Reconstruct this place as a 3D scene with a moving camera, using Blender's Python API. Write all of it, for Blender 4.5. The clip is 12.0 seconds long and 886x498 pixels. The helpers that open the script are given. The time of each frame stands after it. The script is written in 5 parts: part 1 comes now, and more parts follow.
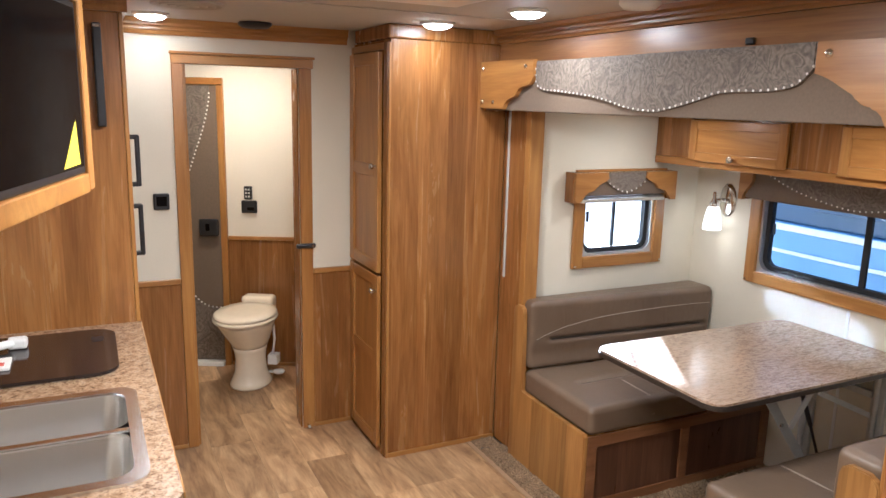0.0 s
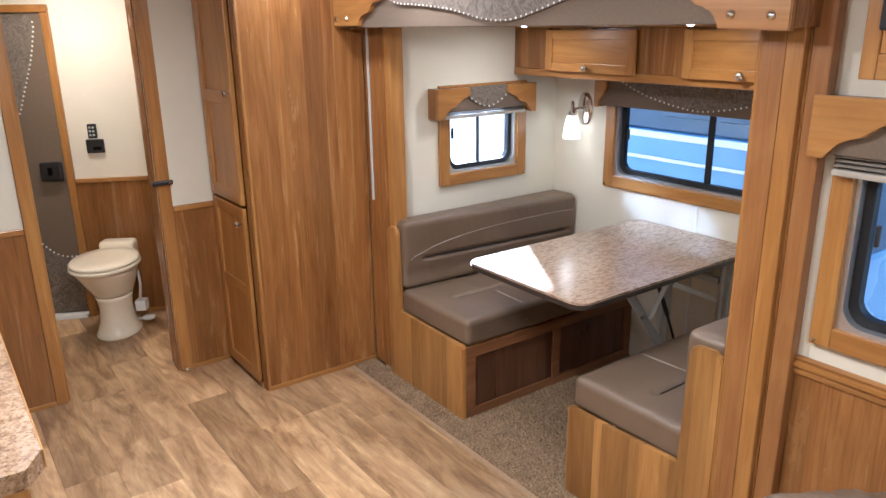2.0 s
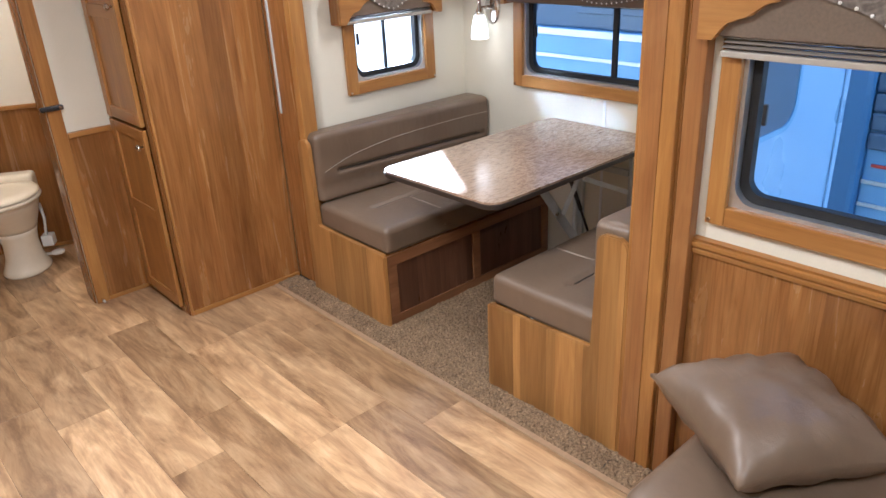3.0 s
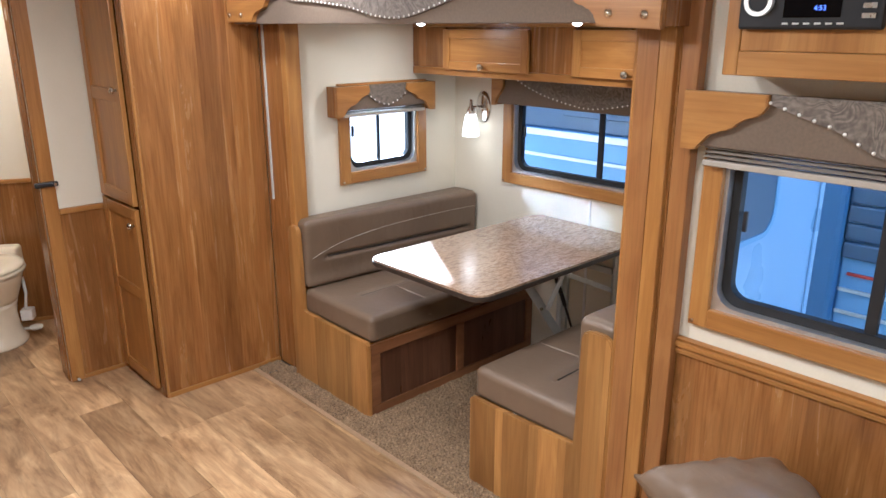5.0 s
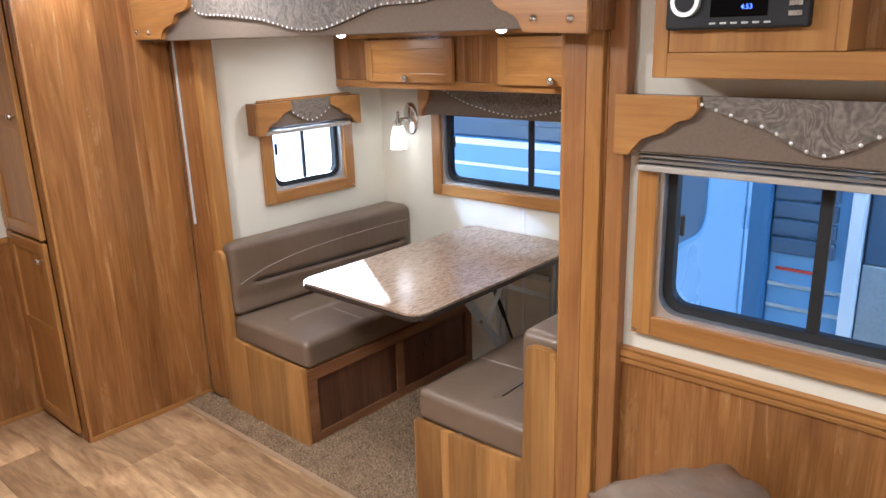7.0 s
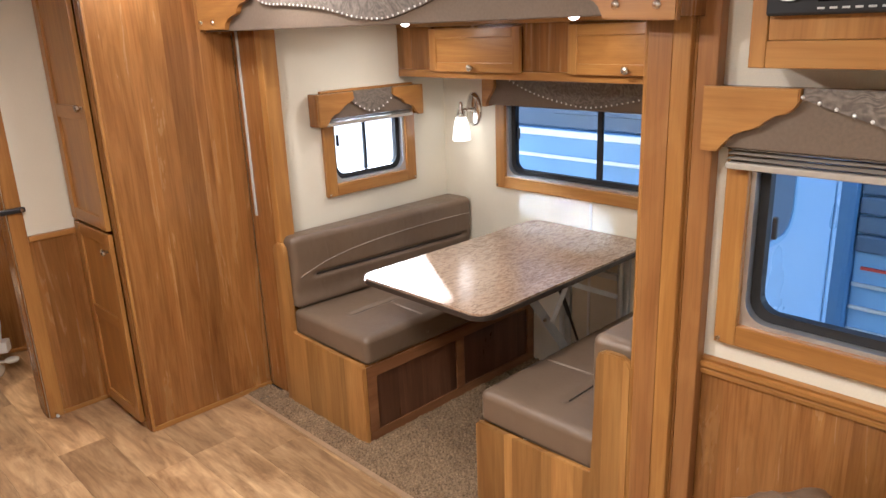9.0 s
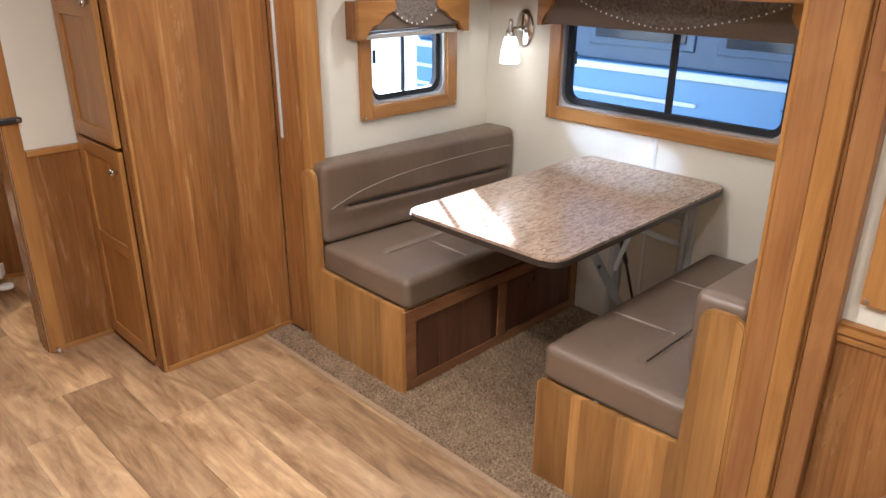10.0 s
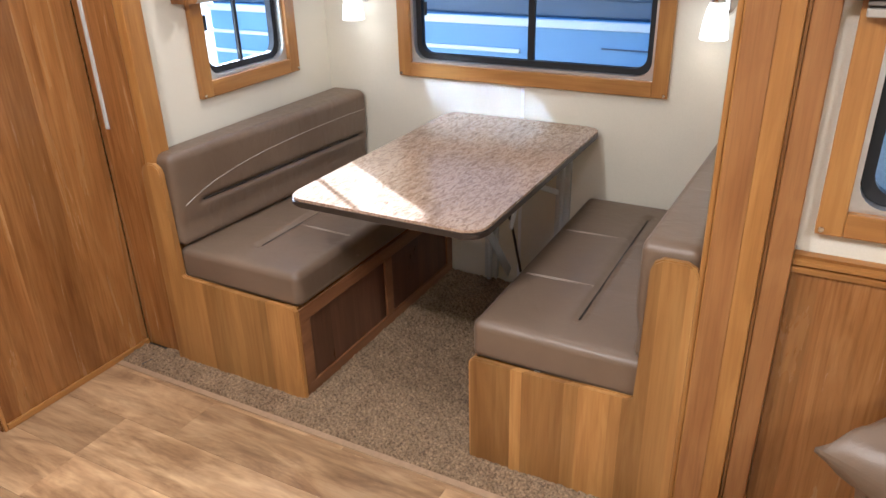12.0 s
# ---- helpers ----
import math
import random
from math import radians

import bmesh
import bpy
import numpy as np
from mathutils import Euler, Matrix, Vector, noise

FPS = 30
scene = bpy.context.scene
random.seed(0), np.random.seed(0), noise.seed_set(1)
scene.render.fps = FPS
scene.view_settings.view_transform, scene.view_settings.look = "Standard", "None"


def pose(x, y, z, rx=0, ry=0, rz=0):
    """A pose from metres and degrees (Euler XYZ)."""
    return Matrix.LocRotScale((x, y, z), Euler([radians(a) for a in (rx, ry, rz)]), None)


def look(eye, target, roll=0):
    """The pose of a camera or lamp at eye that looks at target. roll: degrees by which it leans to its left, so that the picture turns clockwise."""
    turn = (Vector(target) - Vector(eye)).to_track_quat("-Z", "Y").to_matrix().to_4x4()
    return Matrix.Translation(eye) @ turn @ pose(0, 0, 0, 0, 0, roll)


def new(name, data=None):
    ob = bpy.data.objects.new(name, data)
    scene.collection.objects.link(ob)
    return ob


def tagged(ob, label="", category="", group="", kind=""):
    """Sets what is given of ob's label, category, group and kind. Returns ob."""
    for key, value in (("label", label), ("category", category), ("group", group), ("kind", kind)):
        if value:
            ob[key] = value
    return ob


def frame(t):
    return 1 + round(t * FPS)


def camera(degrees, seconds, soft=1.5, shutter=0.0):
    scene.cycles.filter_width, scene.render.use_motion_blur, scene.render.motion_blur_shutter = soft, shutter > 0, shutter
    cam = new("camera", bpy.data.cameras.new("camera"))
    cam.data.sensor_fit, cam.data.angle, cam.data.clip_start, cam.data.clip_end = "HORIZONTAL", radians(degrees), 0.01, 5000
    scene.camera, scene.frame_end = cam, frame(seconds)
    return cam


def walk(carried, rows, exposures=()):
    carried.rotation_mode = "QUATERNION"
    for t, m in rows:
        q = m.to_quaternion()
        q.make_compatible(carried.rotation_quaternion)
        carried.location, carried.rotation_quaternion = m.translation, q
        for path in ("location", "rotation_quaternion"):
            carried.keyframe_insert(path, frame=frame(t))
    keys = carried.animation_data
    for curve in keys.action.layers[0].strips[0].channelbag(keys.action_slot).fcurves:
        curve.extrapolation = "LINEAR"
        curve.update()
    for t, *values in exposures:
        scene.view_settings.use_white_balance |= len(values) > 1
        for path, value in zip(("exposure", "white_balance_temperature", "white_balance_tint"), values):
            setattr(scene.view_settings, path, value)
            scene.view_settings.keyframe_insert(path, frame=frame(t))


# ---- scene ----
cam = camera(62.5, 12.0)
PATH = [
    (0, (0.066, 0.051, 1.729), (0.925, 1.813, 1.335), 1.4),
    (0.5, (0.091, 0.051, 1.728), (1.084, 1.744, 1.341), 1.3),
    (1, (0.07, 0.059, 1.739), (1.144, 1.698, 1.339), 1.2),
    (1.5, (0.084, 0.058, 1.728), (1.196, 1.661, 1.288), 0.6),
    (2, (0.11, 0.044, 1.709), (1.227, 1.595, 1.12), -0.8),
    (2.5, (0.109, 0.018, 1.696), (1.297, 1.456, 0.975), -2.2),
    (2.7, (0.154, 0.007, 1.684), (1.348, 1.406, 0.898), -2.8),
    (4.3, (0.131, -0.005, 1.674), (1.406, 1.297, 0.85), -1.0),
    (4.5, (0.139, -0.004, 1.688), (1.422, 1.341, 0.951), -0.8),
    (5, (0.123, -0.004, 1.692), (1.428, 1.393, 1.107), -0.0),
    (5.5, (0.123, 0.007, 1.699), (1.422, 1.429, 1.161), 0.0),
    (6, (0.132, 0.026, 1.697), (1.398, 1.48, 1.165), -0.3),
    (6.5, (0.131, 0.036, 1.688), (1.426, 1.462, 1.151), -0.5),
    (7, (0.194, 0.062, 1.688), (1.629, 1.337, 1.127), -1.7),
    (7.2, (0.217, 0.087, 1.686), (1.702, 1.297, 1.11), -1.4),
    (8.8, (0.237, 0.137, 1.709), (1.629, 1.452, 1.131), -1.6),
    (9, (0.242, 0.154, 1.692), (1.567, 1.533, 1.105), -2.2),
    (9.5, (0.262, 0.387, 1.624), (1.363, 1.864, 0.847), 0.4),
    (10, (0.288, 0.538, 1.592), (1.592, 1.856, 0.84), 0.3),
    (10.5, (0.3, 0.752, 1.498), (1.802, 1.822, 0.726), 3.1),
    (11, (0.255, 0.82, 1.556), (1.737, 1.812, 0.65), 1.6),
    (11.5, (0.242, 0.848, 1.615), (1.761, 1.784, 0.71), -1.3),
    (12, (0.284, 0.927, 1.557), (1.871, 1.794, 0.701), -1.5),
]
walk(cam, [(t, look(eye, target, roll)) for t, eye, target, roll in PATH], exposures=[(0.0, 2.55, 4780, 10), (2.2, 2.57, 4660, 10), (5.5, 2.6, 4700, 10), (7.0, 2.6, 4640, 10), (9.0, 2.57, 5080, 12), (10.0, 2.58, 4800, 11), (12.0, 2.6, 4780, 11)])

# ---- world, sun, lamps ----
world = bpy.data.worlds.new("sky")
scene.world = world
world.use_nodes = True
wn = world.node_tree
sky = wn.nodes.new("ShaderNodeTexSky")
sky.sky_type = "NISHITA"
sky.sun_disc = False
sky.sun_elevation = radians(19.9)
sky.sun_rotation = radians(32.3)
wn.nodes["Background"].inputs["Strength"].default_value = 0.11
wn.links.new(sky.outputs["Color"], wn.nodes["Background"].inputs["Color"])

sun = new("sun", bpy.data.lights.new("sun", "SUN"))
sun.data.energy, sun.data.angle, sun.data.color = 5.0, radians(0.9), (1.0, 0.95, 0.88)
sun.matrix_world = look((0.535 * 9, 0.845 * 9, 3.62), (0, 0, 0))

WARM, DEEP = (1.0, 0.80, 0.58), (1.0, 0.70, 0.40)
# the last four pucks are added out of view to light the room
PUCKS = [(0.337, 3.44, 0.22), (1.451, 3.00, 0.4), (1.541, 2.42, 1.1), (0.62, 1.85, 6.6), (0.85, 1.15, 2.2), (0.45, -0.2, 3.9), (0.95, -0.2, 1.3)]
SLIDE_LIGHTS = [(2.40, 2.58), (2.40, 1.71)]
BATH_WATT, SCONCE_WATT, SLIDE_WATT = 2.5, 0.014, 0.50


def lamp(name, x, y, z, watt, size, colour=WARM):
    ob = new(name, bpy.data.lights.new(name, "AREA"))
    ob.data.shape, ob.data.size, ob.data.energy, ob.data.color = "DISK", size, watt, colour
    ob.location = (x, y, z)
    return ob


CEIL = 2.065
for px, py, watt in PUCKS:
    lamp("puck_lamp", px, py, CEIL - 0.034, watt, 0.10, DEEP if py > 3.2 else WARM)
for px, py in SLIDE_LIGHTS:
    lamp("slide_lamp", px, py, 1.683, SLIDE_WATT, 0.05)
# added lamp in place of sunlight thrown back into the small window by the trailer's own glossy side
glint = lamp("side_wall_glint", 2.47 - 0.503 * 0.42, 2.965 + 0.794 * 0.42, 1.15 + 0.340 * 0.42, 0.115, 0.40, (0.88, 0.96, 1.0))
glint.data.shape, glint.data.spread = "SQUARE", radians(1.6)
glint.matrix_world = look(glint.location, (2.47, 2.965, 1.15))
# added bath light, unseen above the doorway
lamp("bath_lamp", 0.75, 4.25, CEIL - 0.034, BATH_WATT, 0.12, DEEP)


# ---- materials ----
class Mat:
    def __init__(self, name, rough=0.5, metal=0.0, colour=(0.5, 0.5, 0.5)):
        self.m = bpy.data.materials.new(name)
        self.m.use_nodes = True
        self.t = self.m.node_tree
        self.b = self.t.nodes["Principled BSDF"]
        self.b.inputs["Roughness"].default_value = rough
        self.b.inputs["Metallic"].default_value = metal
        self.b.inputs["Base Color"].default_value = (*colour, 1)
        self.co = None

    def n(self, kind, **values):
        node = self.t.nodes.new("ShaderNode" + kind)
        for k, v in values.items():
            if k in node.inputs:
                node.inputs[k].default_value = v
        return node

    def link(self, a, b):
        self.t.links.new(a, b)

    def coords(self, scale=(1, 1, 1)):
        if self.co is None:
            self.co = self.n("TexCoord").outputs["Object"]
        mp = self.n("Mapping", Scale=scale)
        self.link(self.co, mp.inputs["Vector"])
        return mp.outputs["Vector"]

    def noise(self, scale, coord, detail=4.0, rough=0.55, distort=0.0):
        no = self.n("TexNoise", Scale=scale, Detail=detail, Roughness=rough, Distortion=distort)
        self.link(coord, no.inputs["Vector"])
        return no.outputs["Fac"]

    def ramp(self, fac, *stops):
        r = self.n("ValToRGB")
        el = r.color_ramp.elements
        while len(el) < len(stops):
            el.new(0.5)
        for e, (p, c) in zip(el, stops):
            e.position, e.color = p, (*c, 1)
        self.link(fac, r.inputs["Fac"])
        return r.outputs["Color"]

    def mix(self, a, b, fac, mode="MIX"):
        mx = self.t.nodes.new("ShaderNodeMix")
        mx.data_type, mx.blend_type = "RGBA", mode
        for s, v in (("Factor_Float", fac), ("A_Color", a), ("B_Color", b)):
            sock = next(i for i in mx.inputs if i.identifier == s)
            if isinstance(v, (int, float)):
                sock.default_value = v
            elif isinstance(v, tuple):
                sock.default_value = (*v, 1)
            else:
                self.link(v, sock)
        return next(o for o in mx.outputs if o.identifier == "Result_Color")

    def math(self, op, a, b=0.0):
        mt = self.t.nodes.new("ShaderNodeMath")
        mt.operation = op
        for i, v in enumerate((a, b)):
            if isinstance(v, (int, float)):
                mt.inputs[i].default_value = v
            else:
                self.link(v, mt.inputs[i])
        return mt.outputs[0]

    def colour(self, c):
        self.link(c, self.b.inputs["Base Color"])
        return self

    def bump(self, fac, strength=0.2, dist=0.002):
        bp = self.n("Bump", Strength=strength, Distance=dist)
        self.link(fac, bp.inputs["Height"])
        self.link(bp.outputs["Normal"], self.b.inputs["Normal"])
        return self

    def rough(self, fac, lo, hi):
        mr = self.n("MapRange")
        mr.inputs["To Min"].default_value, mr.inputs["To Max"].default_value = lo, hi
        self.link(fac, mr.inputs["Value"])
        self.link(mr.outputs[0], self.b.inputs["Roughness"])
        return self


def wood(name, dark, mid, light, axis="z", strip=0.0, rough=0.32, contrast=0.35, per_object=0.0, tone_range=0.24, knots=False):
    """Grain along one axis; strip: the width of the glued staves; per_object: tone that differs from piece to piece."""
    a = Mat(name, rough)
    along = "xyz".index(axis)
    s1, s2 = ([7.0] * 3, [95.0] * 3) if per_object else ([11.0] * 3, [130.0] * 3)
    s1[along], s2[along] = (1.7, 5.0) if per_object else (1.1, 4.5)
    c1, c2 = a.coords(tuple(s1)), a.coords(tuple(s2))
    offset = None
    if strip or per_object:
        sep = a.n("SeparateXYZ")
        a.link(a.co, sep.inputs[0])
    if strip:
        others = [i for i in range(3) if i != along]
        if along == 2:
            p = a.math("ADD", sep.outputs[0], sep.outputs[1])
        else:
            p = a.math("ADD", sep.outputs[others[0]], sep.outputs[2])
        p = a.math("ADD", p, a.math("MULTIPLY", a.math("SINE", a.math("MULTIPLY", p, 2.3 / strip)), strip * 0.32))
        idn = a.math("FLOOR", a.math("DIVIDE", p, strip))
        wnz = a.t.nodes.new("ShaderNodeTexWhiteNoise")
        wnz.noise_dimensions = "1D"
        a.link(idn, wnz.inputs["W"])
        offset = wnz.outputs["Value"]
    if per_object:
        offset = a.n("ObjectInfo").outputs["Random"]
    if offset is not None:
        add = a.n("VectorMath")
        add.operation = "ADD"
        comb = a.n("CombineXYZ")
        big = a.math("MULTIPLY", offset, 37.0)
        for i in range(3):
            a.link(big, comb.inputs[i])
        a.link(c1, add.inputs[0])
        a.link(comb.outputs[0], add.inputs[1])
        c1 = add.outputs[0]
    broad = a.noise(1.0, c1, 6, 0.62, 2.4 if per_object else 1.3)
    fine = a.noise(1.0, c2, 3, 0.6, 0.3)
    col = a.ramp(broad, (0.28, dark), (0.5, mid), (0.72, light))
    streak = a.ramp(fine, (0.3, (0.55, 0.5, 0.45)), (0.55, (1, 1, 1)))
    col = a.mix(col, streak, contrast, "MULTIPLY")
    if offset is not None:
        k = per_object or tone_range
        tone = a.ramp(offset, (0.0, (1 - k, 1 - k * 1.05, 1 - k * 1.1)), (1.0, (1.0, 1.0, 1.0)))
        col = a.mix(col, tone, 1.0, "MULTIPLY")
    if per_object:
        s3 = [11.0] * 3
        s3[along] = 2.3
        c3 = a.coords(tuple(s3))
        add3 = a.n("VectorMath")
        add3.operation = "ADD"
        a.link(c3, add3.inputs[0])
        a.link(comb.outputs[0], add3.inputs[1])
        smoke = a.noise(1.0, add3.outputs[0], 5, 0.65, 0.8)
        col = a.mix(col, a.ramp(smoke, (0.34, (0.50, 0.45, 0.41)), (0.56, (1, 1, 1))), 0.8, "MULTIPLY")
    if knots:
        sk_ = [9.0] * 3
        sk_[along] = 2.7
        vk = a.n("TexVoronoi", Scale=1.0)
        a.link(a.coords(tuple(sk_)), vk.inputs["Vector"])
        col = a.mix(col, a.ramp(vk.outputs["Distance"], (0.03, (0.3, 0.22, 0.16)), (0.09, (1, 1, 1))), 0.6, "MULTIPLY")
    # a slow figure that runs with the grain
    s4 = [4.2] * 3
    s4[along] = 0.55
    fig = a.noise(1.0, a.coords(tuple(s4)), 2, 0.5, 0.6)
    rings = a.math("SINE", a.math("MULTIPLY", fig, 62.0))
    col = a.mix(col, a.ramp(rings, (0.15, (0.80, 0.74, 0.68)), (0.75, (1, 1, 1))), 0.40, "MULTIPLY")
    a.colour(col)
    a.rough(broad, rough - 0.05, rough + 0.12)
    a.bump(fine, 0.12, 0.0008)
    return a.m


M = {}
M["panel"] = wood("cherry_laminate_panel", (0.25, 0.100, 0.024), (0.355, 0.160, 0.041), (0.445, 0.224, 0.063), "z", 0.085, 0.22, 0.55, tone_range=0.36)
M["honey_z"] = wood("honey_wood_upright", (0.29, 0.130, 0.029), (0.375, 0.180, 0.041), (0.45, 0.238, 0.060), "z", 0.0, 0.28, 0.30)
M["honey_y"] = wood("honey_wood_lengthwise", (0.29, 0.130, 0.029), (0.375, 0.180, 0.041), (0.45, 0.238, 0.060), "y", 0.0, 0.28, 0.28)
M["honey_x"] = wood("honey_wood_crosswise", (0.29, 0.130, 0.029), (0.375, 0.180, 0.041), (0.45, 0.238, 0.060), "x", 0.0, 0.28, 0.22)
M["trim_red"] = wood("reddish_trim_wood", (0.235, 0.100, 0.029), (0.30, 0.138, 0.040), (0.37, 0.185, 0.058), "z", 0.0, 0.28, 0.4)
M["stave_z"] = wood("glued_stave_wood", (0.36, 0.172, 0.043), (0.47, 0.246, 0.066), (0.55, 0.315, 0.092), "z", 0.055, 0.28, 0.30, tone_range=0.5, knots=True)
M["stave_y"] = wood("glued_stave_wood_lengthwise", (0.24, 0.10, 0.026), (0.33, 0.155, 0.042), (0.42, 0.215, 0.065), "y", 0.07, 0.28, 0.3, tone_range=0.3)
M["floor"] = wood("vinyl_plank_oak", (0.36, 0.212, 0.100), (0.64, 0.424, 0.218), (0.82, 0.585, 0.325), "y", 0.0, 0.30, 0.34, per_object=0.40)
# shade on the bench front panels is put into this darker cherry
M["cherry_shaded"] = wood("shaded_cherry_panel", (0.085, 0.036, 0.018), (0.13, 0.058, 0.03), (0.19, 0.09, 0.047), "z", 0.06, 0.27, tone_range=0.5)
M["cherry_x"] = wood("cherry_rail", (0.17, 0.073, 0.028), (0.235, 0.105, 0.042), (0.30, 0.145, 0.06), "x", 0.0, 0.3)


def plaster(name, c, scale=260.0, strength=0.25):
    a = Mat(name, 0.72)
    v = a.coords()
    weave = a.noise(scale, v, 3, 0.6)
    stain = a.noise(2.2, v, 3)
    a.colour(a.mix(a.ramp(stain, (0.3, tuple(k * 0.93 for k in c)), (0.7, c)), a.ramp(weave, (0.3, (0.9, 0.9, 0.89)), (0.65, (1, 1, 1))), 0.6, "MULTIPLY"))
    return a.bump(weave, strength, 0.001).m


M["wall"] = plaster("linen_textured_wallboard", (0.73, 0.685, 0.562))
M["ceiling"] = plaster("padded_ceiling_cloth", (0.52, 0.485, 0.43), 180, 0.15)
M["bath_wall"] = plaster("cream_wallboard", (0.76, 0.71, 0.61))


def leather():
    a = Mat("taupe_leatherette", 0.42)
    v = a.coords()
    vor = a.n("TexVoronoi", Scale=420.0)
    a.link(v, vor.inputs["Vector"])
    blot = a.noise(3.0, v, 4)
    a.colour(a.ramp(blot, (0.3, (0.137, 0.095, 0.061)), (0.7, (0.178, 0.127, 0.084))))
    a.rough(blot, 0.32, 0.46)
    pucker = a.noise(11.0, a.coords((1.6, 1, 1)), 3, 0.5, 0.8)
    relief = a.math("ADD", a.math("MULTIPLY", vor.outputs["Distance"], 0.10), pucker)
    return a.bump(relief, 0.30, 0.009).m


M["leather"] = leather()


def paisley():
    a = Mat("tooled_paisley_cloth", 0.62)
    v = a.coords()
    warp = a.n("TexNoise", Scale=7.0, Detail=2.0)
    a.link(v, warp.inputs["Vector"])
    mx = a.n("VectorMath")
    mx.operation = "MULTIPLY_ADD"
    mx.inputs[1].default_value = (0.14, 0.14, 0.14)
    a.link(warp.outputs["Color"], mx.inputs[0])
    a.link(v, mx.inputs[2])
    swirl = a.noise(8.0, mx.outputs[0], 2, 0.5, 1.8)
    rings = a.math("SINE", a.math("MULTIPLY", swirl, 55.0))
    fine = a.noise(90, v, 3)
    mask = a.noise(16, v, 2)
    h = a.math("ADD", a.math("MULTIPLY", rings, a.math("MULTIPLY", mask, 0.34)), fine)
    a.colour(a.ramp(h, (0.2, (0.092, 0.074, 0.058)), (0.52, (0.15, 0.124, 0.098)), (0.85, (0.225, 0.19, 0.155))))
    return a.bump(h, 0.35, 0.002).m


M["paisley"] = paisley()


def plain(name, c, rough=0.5, metal=0.0, var=0.12, scale=30.0, bump=0.05):
    a = Mat(name, rough, metal)
    f = a.noise(scale, a.coords(), 4)
    a.colour(a.ramp(f, (0.3, tuple(k * (1 - var) for k in c)), (0.7, c)))
    a.rough(f, max(0.03, rough - 0.06), rough + 0.08)
    return a.bump(f, bump, 0.0005).m


def brushed(name, c):
    a = Mat(name, 0.24, 1.0, c)
    lines = a.noise(1.0, a.coords((14, 420, 420)), 2, 0.5)
    a.rough(lines, 0.21, 0.27)
    return a.bump(lines, 0.05, 0.0003).m


M["suede"] = plain("taupe_suede_cloth", (0.165, 0.122, 0.084), 0.8, 0, 0.2, 120, 0.2)
M["chrome"] = plain("polished_chrome", (0.75, 0.73, 0.70), 0.12, 1.0, 0.05)
M["trim_tan"] = plain("tan_edge_strip", (0.40, 0.27, 0.155), 0.5, 0, 0.2, 60)
M["nail"] = plain("bright_nickel_nail", (0.85, 0.83, 0.79), 0.42, 0.55, 0.03)
M["nickel"] = plain("brushed_nickel", (0.66, 0.62, 0.56), 0.26, 1.0, 0.1)
M["steel"] = brushed("brushed_stainless_steel", (0.70, 0.70, 0.70))
M["alu"] = plain("bare_aluminium", (0.72, 0.73, 0.74), 0.3, 0.85, 0.1, 40)
M["rubber"] = plain("black_rubber", (0.010, 0.010, 0.011), 0.65, 0, 0.2)
M["black"] = plain("black_plastic", (0.018, 0.018, 0.02), 0.35, 0, 0.3)
M["screen"] = plain("black_glass_screen", (0.006, 0.005, 0.005), 0.10, 0, 0.1)
M["screen"].node_tree.nodes["Principled BSDF"].inputs["Specular IOR Level"].default_value = 0.04
M["stove_glass"] = plain("smoked_glass", (0.022, 0.015, 0.013), 0.10, 0, 0.2)
M["porcelain"] = plain("bone_porcelain", (0.82, 0.735, 0.58), 0.14, 0, 0.04)
M["white"] = plain("white_plastic", (0.78, 0.78, 0.76), 0.4, 0, 0.06)
M["grey_paint"] = plain("pale_grey_painted_steel", (0.56, 0.57, 0.55), 0.42, 0, 0.1)
M["dark_edge"] = plain("dark_edge_band", (0.035, 0.026, 0.02), 0.4, 0, 0.3)
M["thread"] = plain("cream_thread", (0.46, 0.41, 0.34), 0.7, 0, 0.1, 400)
# near-black colour for the shade drawn into the cushion creases
M["crease_shade"] = plain("dark_crease_shade", (0.03, 0.023, 0.017), 0.7, 0, 0.1, 400)
M["shade_cloth"] = plain("pleated_shade_cloth", (0.30, 0.26, 0.21), 0.8, 0, 0.15, 200, 0.2)
M["yellow"] = plain("yellow_sticker", (0.85, 0.72, 0.03), 0.5, 0, 0.03)
M["paper"] = plain("white_paper", (0.8, 0.78, 0.75), 0.7, 0, 0.05)
M["red"] = plain("red_paint", (0.55, 0.06, 0.04), 0.4, 0, 0.1)
M["fridge"] = plain("wood_print_fridge_front", (0.30, 0.15, 0.06), 0.35, 0, 0.25, 12)


def speckle(name, cols, scale, rough, stretch=(1, 1, 1), fleck=0.65):
    a = Mat(name, rough)
    v = a.coords(stretch)
    f = a.noise(scale, v, 6, 0.72, 0.6)
    g = a.noise(scale * 2.7, v, 4, 0.7, 0.4)
    big = a.noise(scale * 0.13, v, 3)
    c = a.ramp(f, (0.33, cols[0]), (0.46, cols[1]), (0.56, cols[2]), (0.68, cols[3]))
    d = a.ramp(g, (0.36, (0.25, 0.2, 0.17)), (0.47, (1, 1, 1)))
    c = a.mix(c, d, fleck, "MULTIPLY")
    a.colour(a.mix(c, a.ramp(big, (0.3, (0.82, 0.8, 0.78)), (0.7, (1, 1, 1))), 1.0, "MULTIPLY"))
    a.rough(f, rough, rough + 0.06)
    return a.bump(f, 0.03, 0.0004).m


